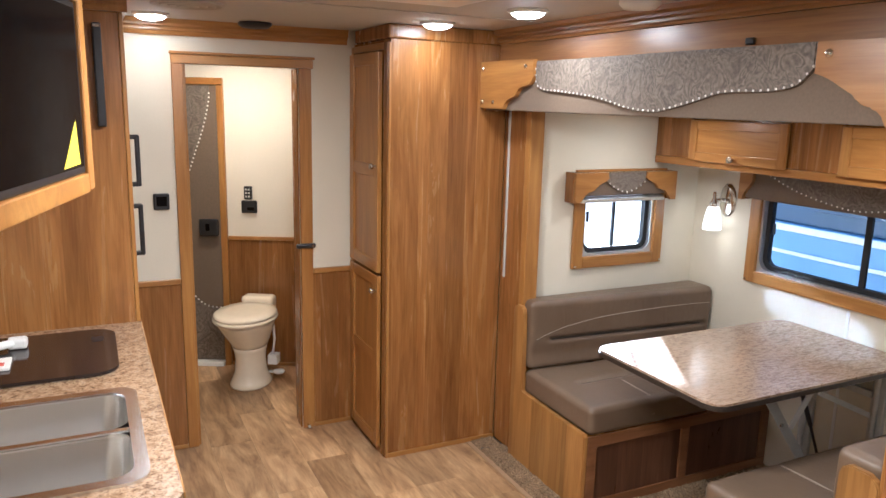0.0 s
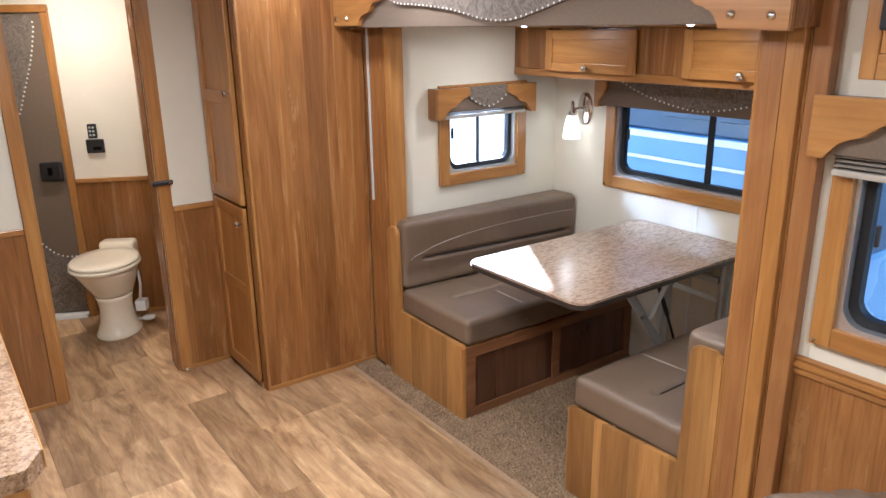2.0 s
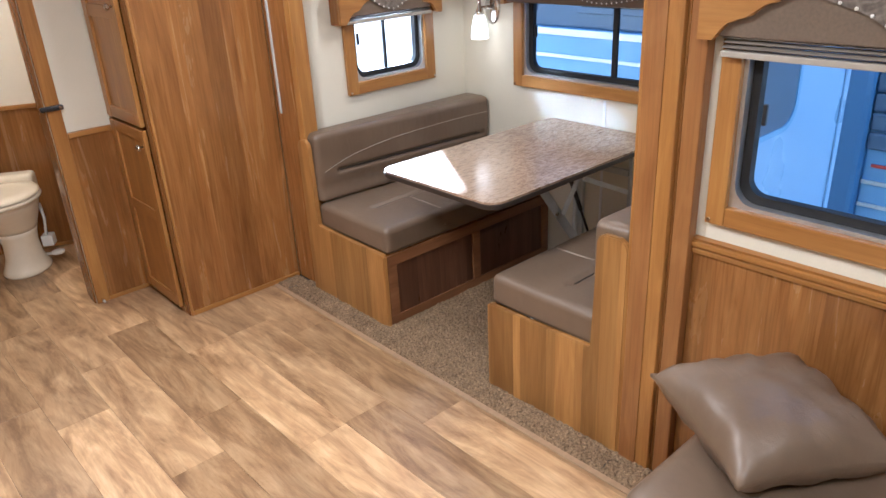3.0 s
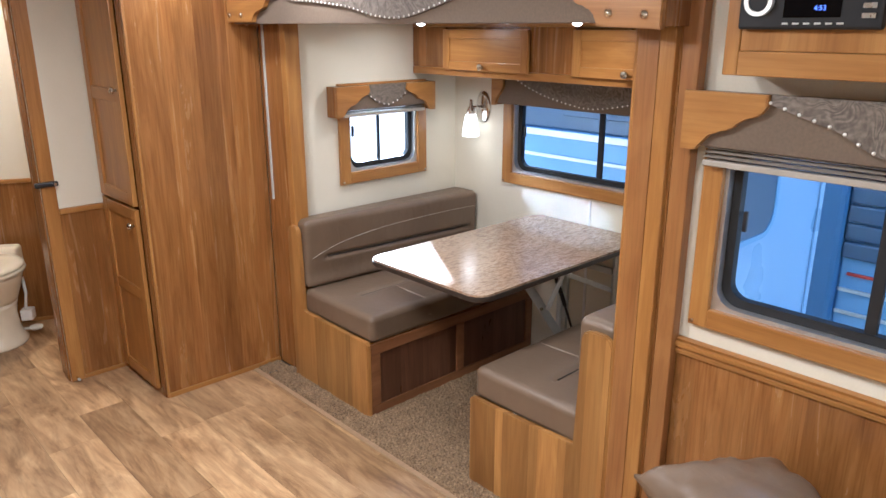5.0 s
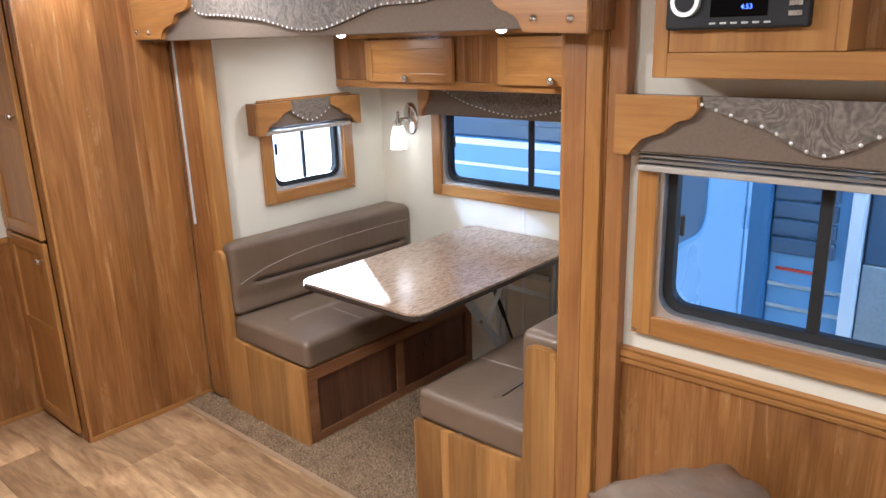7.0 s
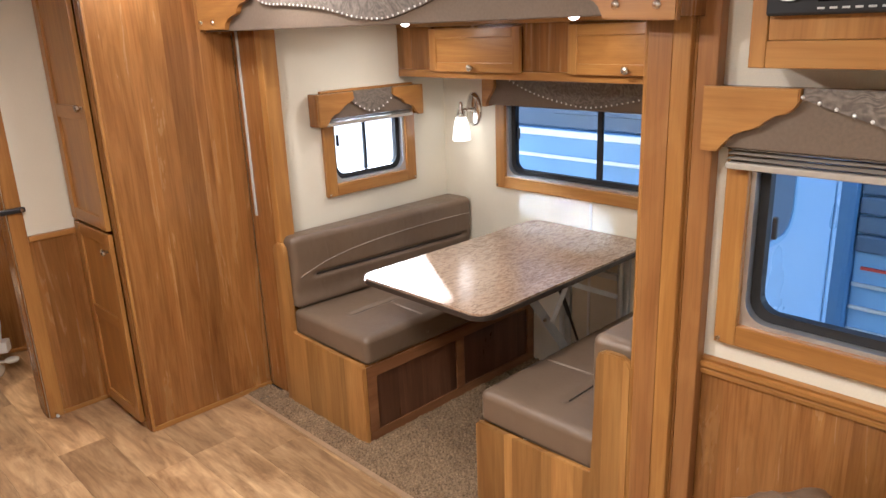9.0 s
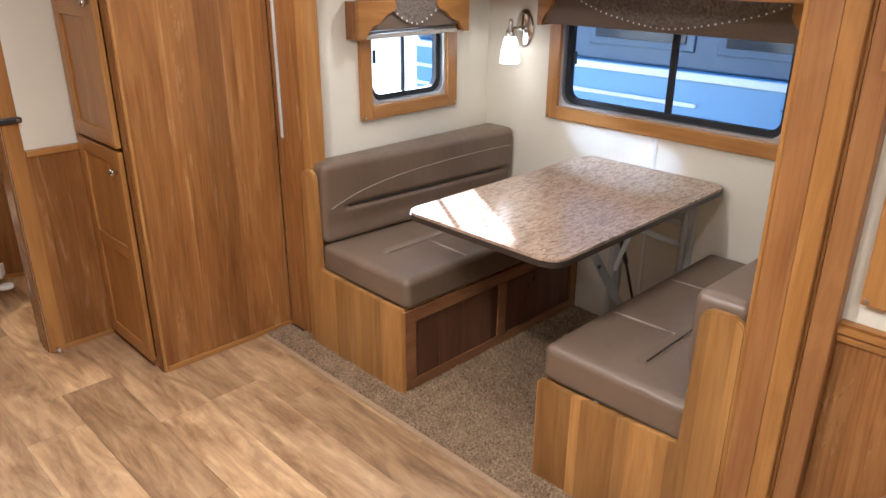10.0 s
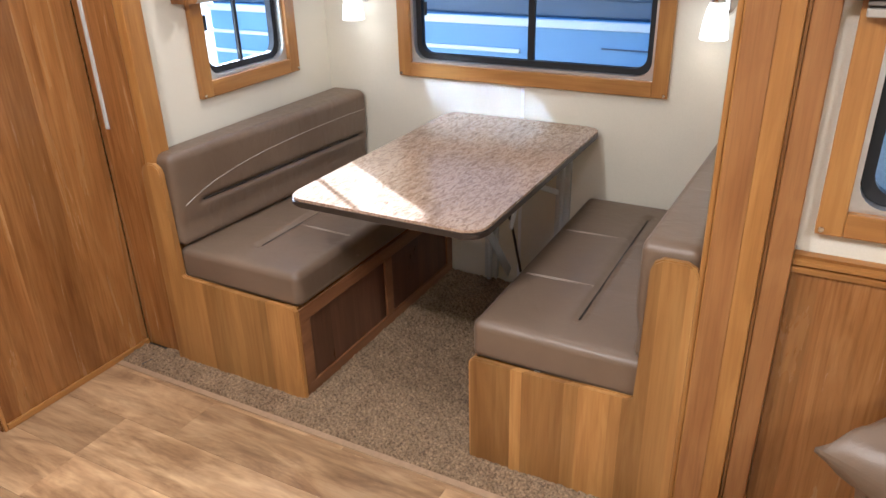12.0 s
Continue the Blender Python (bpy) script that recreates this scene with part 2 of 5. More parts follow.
M["table"] = speckle("granite_pattern_laminate", ((0.20, 0.132, 0.085), (0.35, 0.245, 0.166), (0.46, 0.345, 0.248), (0.38, 0.31, 0.255)), 62, 0.15, (0.5, 1.35, 1), 0.42)
M["table"].node_tree.nodes["Principled BSDF"].inputs["Specular IOR Level"].default_value = 0.8
M["counter"] = speckle("tan_granite_laminate", ((0.13, 0.070, 0.034), (0.30, 0.19, 0.105), (0.42, 0.29, 0.175), (0.34, 0.26, 0.185)), 48, 0.22, fleck=0.85)


def carpet():
    a = Mat("brown_cut_pile_carpet", 0.95)
    v = a.coords()
    f = a.noise(120, v, 4, 0.7)
    g = a.noise(14, v, 4, 0.6)
    c = a.ramp(f, (0.34, (0.10, 0.062, 0.031)), (0.5, (0.255, 0.175, 0.095)), (0.66, (0.42, 0.295, 0.168)))
    a.colour(a.mix(c, a.ramp(g, (0.3, (0.72, 0.7, 0.68)), (0.7, (1, 1, 1))), 1.0, "MULTIPLY"))
    return a.bump(f, 0.8, 0.004).m


M["carpet"] = carpet()


def glow(name, colour, strength):
    a = Mat(name, 0.4, 0, colour)
    a.b.inputs["Emission Color"].default_value = (*colour, 1)
    a.b.inputs["Emission Strength"].default_value = strength
    return a.m


M["puck"] = glow("lit_lens", (1.0, 0.90, 0.76), 7.0)
M["shade_lit"] = glow("lit_frosted_glass", (1.0, 0.88, 0.70), 0.55)
M["display"] = glow("blue_display", (0.15, 0.25, 1.0), 0.35)


def glass():
    a = Mat("window_glass", 0.02, 0, (0.92, 0.95, 0.96))
    a.b.inputs["Transmission Weight"].default_value = 1.0
    a.b.inputs["IOR"].default_value = 1.03
    return a.m


M["glass"] = glass()
M["asphalt"] = plain("pale_gravel", (0.32, 0.30, 0.27), 0.9, 0, 0.35, 9, 0.4)
M["trailer_white"] = plain("white_trailer_skin", (0.72, 0.73, 0.75), 0.3, 0, 0.06, 3)
# blue skylight of the shaded sides is put into the next three colours
M["trailer_sky_tint"] = plain("silver_trailer_skin_sky_tint", (0.20, 0.35, 0.56), 0.35, 0, 0.1, 3)
M["camper_sky_tint"] = plain("camper_skin_sky_tint", (0.075, 0.155, 0.29), 0.5, 0, 0.06, 3)
M["slide_skin"] = plain("pale_skin_sky_tint", (0.30, 0.43, 0.62), 0.28, 0, 0.05, 3)
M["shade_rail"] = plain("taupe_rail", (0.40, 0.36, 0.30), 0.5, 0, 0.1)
M["trailer_grey"] = plain("charcoal_trailer_skin", (0.085, 0.12, 0.18), 0.35, 0, 0.1, 3)
M["trailer_glass"] = plain("tinted_window", (0.02, 0.025, 0.035), 0.08, 0, 0.1, 3)
M["tread"] = plain("diamond_tread_plate", (0.6, 0.61, 0.62), 0.35, 0.7, 0.2, 60, 0.6)


# ---- mesh helpers ----
WORLD = {}


def thing(name, at, label="", category="", group="", kind=""):
    ob = new(name)
    ob.empty_display_size = 0.05
    ob.location = at
    WORLD[ob.name] = Matrix.Translation(at)
    return tagged(ob, label, category, group, kind)


def part(name, bm, material, parent=None, label="", smooth=False, m=None):
    """Links a bmesh as one mesh object, built in world places, under a thing or a part."""
    if m is not None:
        bmesh.ops.transform(bm, matrix=m, verts=bm.verts)
    bmesh.ops.recalc_face_normals(bm, faces=bm.faces)
    if smooth:
        for f in bm.faces:
            f.smooth = True
    me = bpy.data.meshes.new(name)
    bm.to_mesh(me)
    bm.free()
    me.materials.append(material)
    ob = new(name, me)
    if parent is not None:
        ob.parent = parent
        ob.matrix_parent_inverse = WORLD.get(parent.name, Matrix.Identity(4)).inverted()
    if label:
        ob["label"] = label
    return ob


def solo(name, bm, material, label="", category="", group="", kind="", smooth=False, m=None):
    return tagged(part(name, bm, material, None, "", smooth, m), label, category, group, kind)


def box(bm, x0, x1, y0, y1, z0, z1, bev=0.0, seg=2):
    r = bmesh.ops.create_cube(bm, size=1.0)
    vs = r["verts"]
    for v in vs:
        v.co = Vector(((x0 + x1) / 2 + v.co.x * (x1 - x0), (y0 + y1) / 2 + v.co.y * (y1 - y0), (z0 + z1) / 2 + v.co.z * (z1 - z0)))
    if bev > 0:
        es = list({e for v in vs for e in v.link_edges})
        bmesh.ops.bevel(bm, geom=es, offset=bev, segments=seg, affect="EDGES", profile=0.5)
    return bm


def boxed(*a, **k):
    return box(bmesh.new(), *a, **k)


def prism(bm, pts, axis, a0, a1, bev=0.0):
    """A polygon of two coordinates drawn out along an axis: axis 0 takes (y, z), 1 takes (x, z), 2 takes (x, y)."""
    def put(p, a):
        q = list(p)
        q.insert(axis, a)
        return bm.verts.new(q)
    lo, hi = [put(p, a0) for p in pts], [put(p, a1) for p in pts]
    f0, f1 = bm.faces.new(lo), bm.faces.new(list(reversed(hi)))
    n = len(pts)
    for i in range(n):
        bm.faces.new((lo[i], hi[i], hi[(i + 1) % n], lo[(i + 1) % n]))
    if bev > 0:
        bmesh.ops.bevel(bm, geom=list(f0.edges) + list(f1.edges), offset=bev, segments=2, affect="EDGES")
    return bm


def cyl(bm, p0, p1, r0, r1=None, seg=16):
    p0, p1 = Vector(p0), Vector(p1)
    d = p1 - p0
    m = Matrix.Translation((p0 + p1) / 2) @ d.to_track_quat("Z", "Y").to_matrix().to_4x4()
    bmesh.ops.create_cone(bm, cap_ends=True, segments=seg, radius1=r0, radius2=r0 if r1 is None else r1, depth=d.length, matrix=m)
    return bm


def tube(bm, pts, r, seg=8):
    rings = []
    pts = [Vector(p) for p in pts]
    for i, p in enumerate(pts):
        d = (pts[min(i + 1, len(pts) - 1)] - pts[max(i - 1, 0)]).normalized()
        q = d.to_track_quat("Z", "Y")
        rings.append([bm.verts.new(p + q @ Vector((r * math.cos(a), r * math.sin(a), 0))) for a in np.linspace(0, 2 * math.pi, seg, endpoint=False)])
    for a, b in zip(rings, rings[1:]):
        for i in range(seg):
            bm.faces.new((a[i], a[(i + 1) % seg], b[(i + 1) % seg], b[i]))
    bm.faces.new(rings[0])
    bm.faces.new(list(reversed(rings[-1])))
    return bm


def lathe(bm, prof, seg=32, sx=1.0, sy=1.0, shift=None):
    """Rings of (radius, height); shift(height) moves a ring in x and y."""
    rings = []
    for r, z in prof:
        dx, dy = shift(z) if shift else (0, 0)
        rings.append([bm.verts.new((dx + sx * r * math.cos(a), dy + sy * r * math.sin(a), z)) for a in np.linspace(0, 2 * math.pi, seg, endpoint=False)])
    for a, b in zip(rings, rings[1:]):
        for i in range(seg):
            bm.faces.new((a[i], a[(i + 1) % seg], b[(i + 1) % seg], b[i]))
    bm.faces.new(rings[0])
    bm.faces.new(list(reversed(rings[-1])))
    return bm


def soft_box(x0, x1, y0, y1, z0, z1, r=0.03, cuts=22, press=None):
    bm = bmesh.new()
    bmesh.ops.create_cube(bm, size=2.0)
    bmesh.ops.subdivide_edges(bm, edges=bm.edges[:], cuts=cuts, use_grid_fill=True)
    c = Vector(((x0 + x1) / 2, (y0 + y1) / 2, (z0 + z1) / 2))
    h = Vector(((x1 - x0) / 2, (y1 - y0) / 2, (z1 - z0) / 2))
    for v in bm.verts:
        w = [math.sin(k * math.pi / 2) * 0.35 + k * 0.65 for k in v.co]
        p = Vector([w[i] * h[i] for i in range(3)])
        q = Vector([max(-(h[i] - r), min(h[i] - r, p[i])) for i in range(3)])
        d = p - q
        if d.length > 1e-6:
            p = q + d.normalized() * r
        p = p + c
        if press:
            p = p + Vector(press(p.x, p.y, p.z))
        v.co = p
    return bm


def rounded(w, h, r, n=6):
    pts = []
    for cx, cy, a0 in ((w / 2 - r, h / 2 - r, 0), (-w / 2 + r, h / 2 - r, 90), (-w / 2 + r, -h / 2 + r, 180), (w / 2 - r, -h / 2 + r, 270)):
        for k in range(n + 1):
            a = radians(a0 + 90 * k / n)
            pts.append((cx + r * math.cos(a), cy + r * math.sin(a)))
    return pts


def ring(bm, w0, h0, r0, w1, h1, r1, d0, d1):
    """A rounded frame about the origin in x and z, from the outer outline to the inner one, between two depths in y."""
    a, b = rounded(w0, h0, r0), rounded(w1, h1, r1)
    vs = [[bm.verts.new((p[0], d, p[1])) for p in s] for s, d in ((a, d0), (b, d0), (b, d1), (a, d1))]
    n = len(a)
    for k in range(4):
        s, t = vs[k], vs[(k + 1) % 4]
        for i in range(n):
            bm.faces.new((s[i], s[(i + 1) % n], t[(i + 1) % n], t[i]))
    return bm


def facing(origin, yaw):
    """Local x to the right along a wall, y into the wall, z up; yaw 0 looks along +y."""
    return pose(*origin, 0, 0, yaw)


def nail_mesh():
    bm = bmesh.new()
    bmesh.ops.create_uvsphere(bm, u_segments=8, v_segments=5, radius=1.0)
    for f in bm.faces:
        f.smooth = True
    me = bpy.data.meshes.new("nailhead")
    bm.to_mesh(me)
    bm.free()
    me.materials.append(M["nail"])
    return me


NAIL = nail_mesh()


def nails(parent, pts, r, m):
    for p in pts:
        ob = new("nailhead", NAIL)
        ob.parent = parent
        ob.matrix_parent_inverse = WORLD.get(parent.name, Matrix.Identity(4)).inverted()
        ob.matrix_basis = m @ Matrix.Translation(p) @ Matrix.Diagonal((r, r * 0.6, r, 1))


def along(pts, step):
    """Even steps along a bent line of (x, z)."""
    out, carry = [], 0.0
    for (ax, az), (bx, bz) in zip(pts, pts[1:]):
        d = math.hypot(bx - ax, bz - az)
        s = carry
        while s < d:
            out.append((ax + (bx - ax) * s / d, az + (bz - az) * s / d))
            s += step
        carry = s - d
    return out


def curve(pts, n=8):
    """A smooth line through points of (x, z)."""
    out = []
    for i in range(len(pts) - 1):
        p = [Vector(pts[max(0, min(len(pts) - 1, k))]) for k in (i - 1, i, i + 1, i + 2)]
        for j in range(n):
            t = j / n
            q = 0.5 * (2 * p[1] + (p[2] - p[0]) * t + (2 * p[0] - 5 * p[1] + 4 * p[2] - p[3]) * t * t + (3 * p[1] - p[0] - 3 * p[2] + p[3]) * t ** 3)
            out.append((q.x, q.y))
    return out + [tuple(pts[-1])]


# ---- structure ----
RX, SX = 1.93, 2.99            # side wall of the room, outer wall of the slide-out
SY0, SY1 = 1.105, 2.965        # end walls of the slide-out
DY = 3.657                     # wall with the bath door
S_CEIL = 1.722


def wall_pieces(m, x0, x1, z0, z1, holes, thick):
    """A wall in local x and z, its face at local y = 0, with rectangular holes cut through."""
    bm = bmesh.new()
    xs = sorted({x0, x1, *(h[0] for h in holes), *(h[1] for h in holes)})
    for a, b in zip(xs, xs[1:]):
        cuts = sorted((h[2], h[3]) for h in holes if h[0] <= a + 1e-6 and h[1] >= b - 1e-6)
        z = z0
        for c, d in cuts + [(z1, z1)]:
            if c - z > 1e-4:
                box(bm, a, b, 0, thick, z, c)
            z = d
    bmesh.ops.remove_doubles(bm, verts=bm.verts, dist=1e-5)
    bmesh.ops.transform(bm, matrix=m, verts=bm.verts)
    return bm


floor = solo("floor", boxed(-0.62, RX + 0.06, -2.0, 5.4, -0.06, -0.006), M["dark_edge"], "brown wood-look vinyl plank floor", "floor", kind="structure")
solo("slide_floor", boxed(RX - 0.17, SX + 0.1, SY0 - 0.08, SY1 + 0.13, -0.05, -0.004), M["dark_edge"], "plywood floor under the slide-out carpet", "floor", kind="structure")
solo("ceiling", boxed(-0.62, RX + 0.06, -2.0, 5.4, CEIL, CEIL + 0.05), M["ceiling"], "taupe cloth-covered trailer ceiling", "ceiling", kind="structure")
bm = bmesh.new()
for yy in (0.2, 1.45, 2.72):
    box(bm, -0.6, RX, yy - 0.012, yy + 0.012, CEIL - 0.004, CEIL - 0.0005, 0.001)
solo("ceiling_seam_trim", bm, M["ceiling"], "thin taupe strips over ceiling seams", "trim", kind="structure")
solo("slide_ceiling", boxed(RX - 0.03, SX + 0.1, SY0 - 0.08, SY1 + 0.08, S_CEIL, S_CEIL + 0.05), M["ceiling"], "low cloth ceiling of the slide-out", "ceiling", kind="structure")
solo("wall_left", boxed(-0.66, -0.6, -2.0, 5.4, -0.05, CEIL + 0.05), M["wall"], "cream textured wallboard", "wall", kind="structure")
solo("wall_behind", boxed(-0.6, RX, -2.06, -2.0, -0.05, CEIL + 0.05), M["wall"], "cream textured wallboard", "wall", kind="structure")

E_WALL = facing((RX, 0, 0), -90)
WIN2 = (-0.86, -0.09, 0.950, 1.44)
solo("wall_right", wall_pieces(E_WALL, -1.10, 2.0, -0.05, CEIL + 0.05, [WIN2], 0.06), M["wall"], "cream textured wallboard above a wood wainscot", "wall", kind="structure")
solo("wall_right_header", wall_pieces(E_WALL, -2.99, -1.10, S_CEIL + 0.05, CEIL + 0.05, [], 0.06), M["wall"], "wall over the slide-out opening", "wall", kind="structure")
solo("wall_right_bath", wall_pieces(E_WALL, -5.4, -2.99, -0.05, CEIL + 0.05, [], 0.06), M["wall"], "wall beside the wardrobe", "wall", kind="structure")

S_WALL = facing((SX, 0, 0), -90)
WIN1 = (-2.53, -1.51, 0.950, 1.37)
solo("slide_wall_outer", wall_pieces(S_WALL, -SY1 - 0.07, -SY0 + 0.07, -0.05, S_CEIL + 0.05, [WIN1], 0.06), M["wall"], "cream textured wallboard of the slide-out", "wall", kind="structure")
N_WALL = facing((0, SY1, 0), 0)
WIN3 = (2.245, 2.70, 0.985, 1.37)
solo("slide_wall_north", wall_pieces(N_WALL, RX - 0.03, SX, -0.05, S_CEIL + 0.05, [WIN3], 0.06), M["wall"], "cream textured wallboard of the slide-out", "wall", kind="structure")
solo("slide_wall_south", boxed(RX - 0.03, SX, SY0 - 0.06, SY0, -0.05, S_CEIL + 0.05), M["wall"], "cream textured wallboard of the slide-out", "wall", kind="structure")
solo("wall_seam_strip", boxed(SX - 0.004, SX, 2.016, 2.030, 0.0, 0.885, 0.001), M["white"], "thin cream strip over a wall seam", "trim", kind="structure")

D_WALL = facing((0, DY, 0), 0)
DOOR = (0.478, 1.013, -0.05, 1.873)
solo("wall_bath_door", wall_pieces(D_WALL, -0.6, RX, -0.05, CEIL + 0.05, [DOOR], 0.05), M["wall"], "cream textured wallboard with a doorway", "wall", kind="structure")

# door casing and jamb
dc = thing("door_1", (0.745, DY, 0), "honey-coloured wood casing of the open bath doorway", "door frame", kind="structure")
part("casing", boxed(0.428, 0.478, DY - 0.018, DY - 0.001, 0, 1.873, 0.003), M["honey_z"], dc)
part("casing", boxed(1.013, 1.075, DY - 0.018, DY - 0.001, 0, 1.873, 0.003), M["honey_z"], dc)
part("casing", boxed(0.428, 1.085, DY - 0.018, DY - 0.001, 1.8735, 1.915, 0.003), M["honey_x"], dc)
part("casing_cap", boxed(0.422, 1.092, DY - 0.026, DY - 0.001, 1.9155, 1.928, 0.003), M["honey_x"], dc)
part("jamb", boxed(1.005, 1.0125, DY + 0.001, DY + 0.075, 0, 1.872, 0.002), M["panel"], dc)
part("jamb", boxed(0.4785, 0.490, DY + 0.001, DY + 0.06, 0, 1.872, 0.002), M["honey_z"], dc)
# folded pocket door edge with its latch
bd = thing("sliding_door", (1.0, DY + 0.08, 0), "dark wood sliding bath door pushed into its pocket", "door")
part("door_leaf", boxed(1.006, 1.30, DY + 0.078, DY + 0.105, 0.012, 1.87, 0.003), M["panel"], bd)
lt = part("latch", boxed(0.985, 1.085, DY - 0.040, DY - 0.0185, 0.985, 1.008, 0.006), M["black"], bd, "black metal latch strap")
part("latch_knob", cyl(bmesh.new(), (1.068, DY - 0.041, 0.997), (1.068, DY - 0.050, 0.997), 0.008), M["chrome"], lt)

# wainscot and rails of the door wall
for k, (a, b) in enumerate(((0.19, 0.427), (1.076, 1.302))):
    w = thing("wainscot", ((a + b) / 2, DY, 0), "reddish wood panel wainscot with a moulded cap", "wainscot", kind="structure")
    part("panel", boxed(a, b, DY - 0.010, DY - 0.001, 0.0, 0.845), M["panel"], w)
    part("cap_rail", boxed(a, b, DY - 0.022, DY - 0.001, 0.8455, 0.872, 0.004), M["honey_x"], w)
    part("base_trim", boxed(a, b, DY - 0.018, DY - 0.0105, 0.0, 0.022, 0.003), M["honey_x"], w)
# wainscot of the side wall
w = thing("wainscot", (RX, 0.2, 0), "reddish wood panel wainscot with a moulded rail", "wainscot", kind="structure")
part("panel", boxed(RX - 0.010, RX - 0.001, -1.95, 0.939, 0.0, 0.80), M["panel"], w)
rail = bmesh.new()
prism(rail, [(RX - 0.001, 0.8005), (RX - 0.018, 0.8005), (RX - 0.020, 0.812), (RX - 0.014, 0.817), (RX - 0.024, 0.822), (RX - 0.024, 0.832), (RX - 0.016, 0.836), (RX - 0.020, 0.845), (RX - 0.001, 0.848)], 1, -1.95, 0.939)
part("chair_rail", rail, M["honey_y"], w)

# crown along the door wall and the header over the slide-out
solo("crown_moulding", prism(bmesh.new(), [(DY - p, z) for p, z in [(0.001, 1.995), (0.012, 1.995), (0.016, 2.012), (0.022, 2.016), (0.022, 2.026), (0.032, 2.034), (0.032, 2.044), (0.044, CEIL - 0.001), (0.001, CEIL - 0.001)]], 0, 0.2, 1.26), M["honey_x"], "stepped wood crown moulding at the ceiling", "trim", kind="structure")

hd = thing("header_soffit", (1.86, 2.0, 1.93), "glued wood header with crown moulding over the slide-out", "header", kind="structure")
part("header_board", boxed(1.86, RX - 0.001, -1.95, 3.162, 1.905, 2.0, 0.002), M["stave_y"], hd)
part("crown", prism(bmesh.new(), [(1.86 - p, z) for p, z in [(-0.069, 2.0005), (0.010, 2.0005), (0.013, 2.010), (0.020, 2.014), (0.020, 2.024), (0.030, 2.030), (0.030, 2.040), (0.044, 2.048), (0.048, CEIL - 0.001), (-0.069, CEIL - 0.001)]], 1, -1.95, 3.162), M["stave_y"], hd)
part("hook", boxed(1.845, 1.8595, 1.66, 1.69, 1.918, 1.938, 0.004), M["black"], hd, "small black catch")

# trims round the slide-out opening
tr = thing("slide_trim", (1.9, 1.04, 0), "layered upright wood trim beside the slide-out", "trim", kind="structure")
part("board", boxed(1.872, 1.955, 1.000, 1.112, 0.0, 1.90, 0.004), M["honey_z"], tr)
part("fluted_face", boxed(1.869, 1.8718, 1.046, 1.108, 0.0, 1.90, 0.001), M["trim_red"], tr)
part("fillet", boxed(1.878, 1.955, 1.1125, 1.126, 0.0, 1.765, 0.005), M["honey_z"], tr)
part("board", boxed(1.888, RX - 0.001, 0.940, 0.992, 0.0, 1.90, 0.004), M["trim_red"], tr)
part("bead", boxed(1.889, 1.94, 0.9925, 0.9995, 0.0, 1.90, 0.001), M["panel"], tr)
tl = thing("slide_trim", (1.9, 3.0, 0), "layered upright wood trim between wardrobe and slide-out", "trim", kind="structure")
part("board", boxed(1.885, 1.96, 2.900, 2.945, 0.0, 1.765, 0.005), M["honey_z"], tl)
part("board", boxed(1.898, 1.96, 2.9455, 3.045, 0.0, 1.90, 0.003), M["panel"], tl)
part("board", boxed(1.905, 1.96, 3.0455, 3.162, 0.0, 1.90, 0.003), M["panel"], tl)
part("white_strip", boxed(1.897, 1.9045, 3.108, 3.122, 0.88, 1.70, 0.002), M["grey_paint"], tl, "narrow white seal strip")

# ---- bath behind the doorway ----
P0 = Vector((0.609, 4.877, 0))
B_WALL = facing(P0, -24.95)
solo("wall_bath_slant", wall_pieces(B_WALL, -1.6, 1.9, -0.05, CEIL + 0.05, [], 0.05), M["bath_wall"], "slanted cream wall behind the toilet", "wall", kind="structure")
bw = thing("wainscot", (1.0, 4.69, 0), "reddish wood panel wainscot behind the toilet", "wainscot", kind="structure")
part("panel", boxed(0.2565, 1.5, -0.010, -0.001, 0.0, 0.838), M["panel"], bw, m=B_WALL)
part("cap_rail", boxed(0.2565, 1.5, -0.020, -0.001, 0.8385, 0.862, 0.004), M["honey_x"], bw, m=B_WALL)
part("base_trim", boxed(0.2565, 1.5, -0.018, -0.0105, 0.0, 0.022, 0.003), M["honey_x"], bw, m=B_WALL)
sd = thing("door_2", tuple(P0), "dark taupe upholstered door with nailhead trim in a wood frame", "door")
part("casing", boxed(0.216, 0.256, -0.03, -0.001, 0.0, 1.80, 0.004), M["honey_z"], sd, m=B_WALL)
part("casing", boxed(-0.56, 0.256, -0.03, -0.001, 1.8005, 1.842, 0.004), M["honey_x"], sd, m=B_WALL)
part("casing", boxed(-0.56, -0.52, -0.03, -0.001, 0.0, 1.80, 0.004), M["honey_z"], sd, m=B_WALL)
leaf = part("door_leaf", boxed(-0.519, 0.215, -0.014, -0.001, 0.032, 1.799, 0.004), M["suede"], sd, "dark taupe suede padding", m=B_WALL)
pts = curve([(0.17, 1.75), (0.166, 1.70), (0.13, 1.55), (0.07, 1.38), (0.017, 1.241), (-0.05, 1.16), (-0.15, 1.12)])
part("tooled_panel", prism(bmesh.new(), [(-0.51, 1.79), (0.17, 1.79)] + pts + [(-0.51, 1.12)], 1, -0.018, -0.0145), M["paisley"], sd, "lighter tooled panel", m=B_WALL)
nails(sd, [(x, -0.019, z) for x, z in along(pts, 0.026)], 0.006, B_WALL)
low = curve([(-0.15, 0.60), (-0.06, 0.55), (0.009, 0.49), (0.08, 0.42), (0.14, 0.395), (0.206, 0.392)])
part("tooled_panel", prism(bmesh.new(), list(reversed(low)) + [(-0.15, 0.04), (0.206, 0.04)], 1, -0.018, -0.0145), M["paisley"], sd, "lighter tooled panel", m=B_WALL)
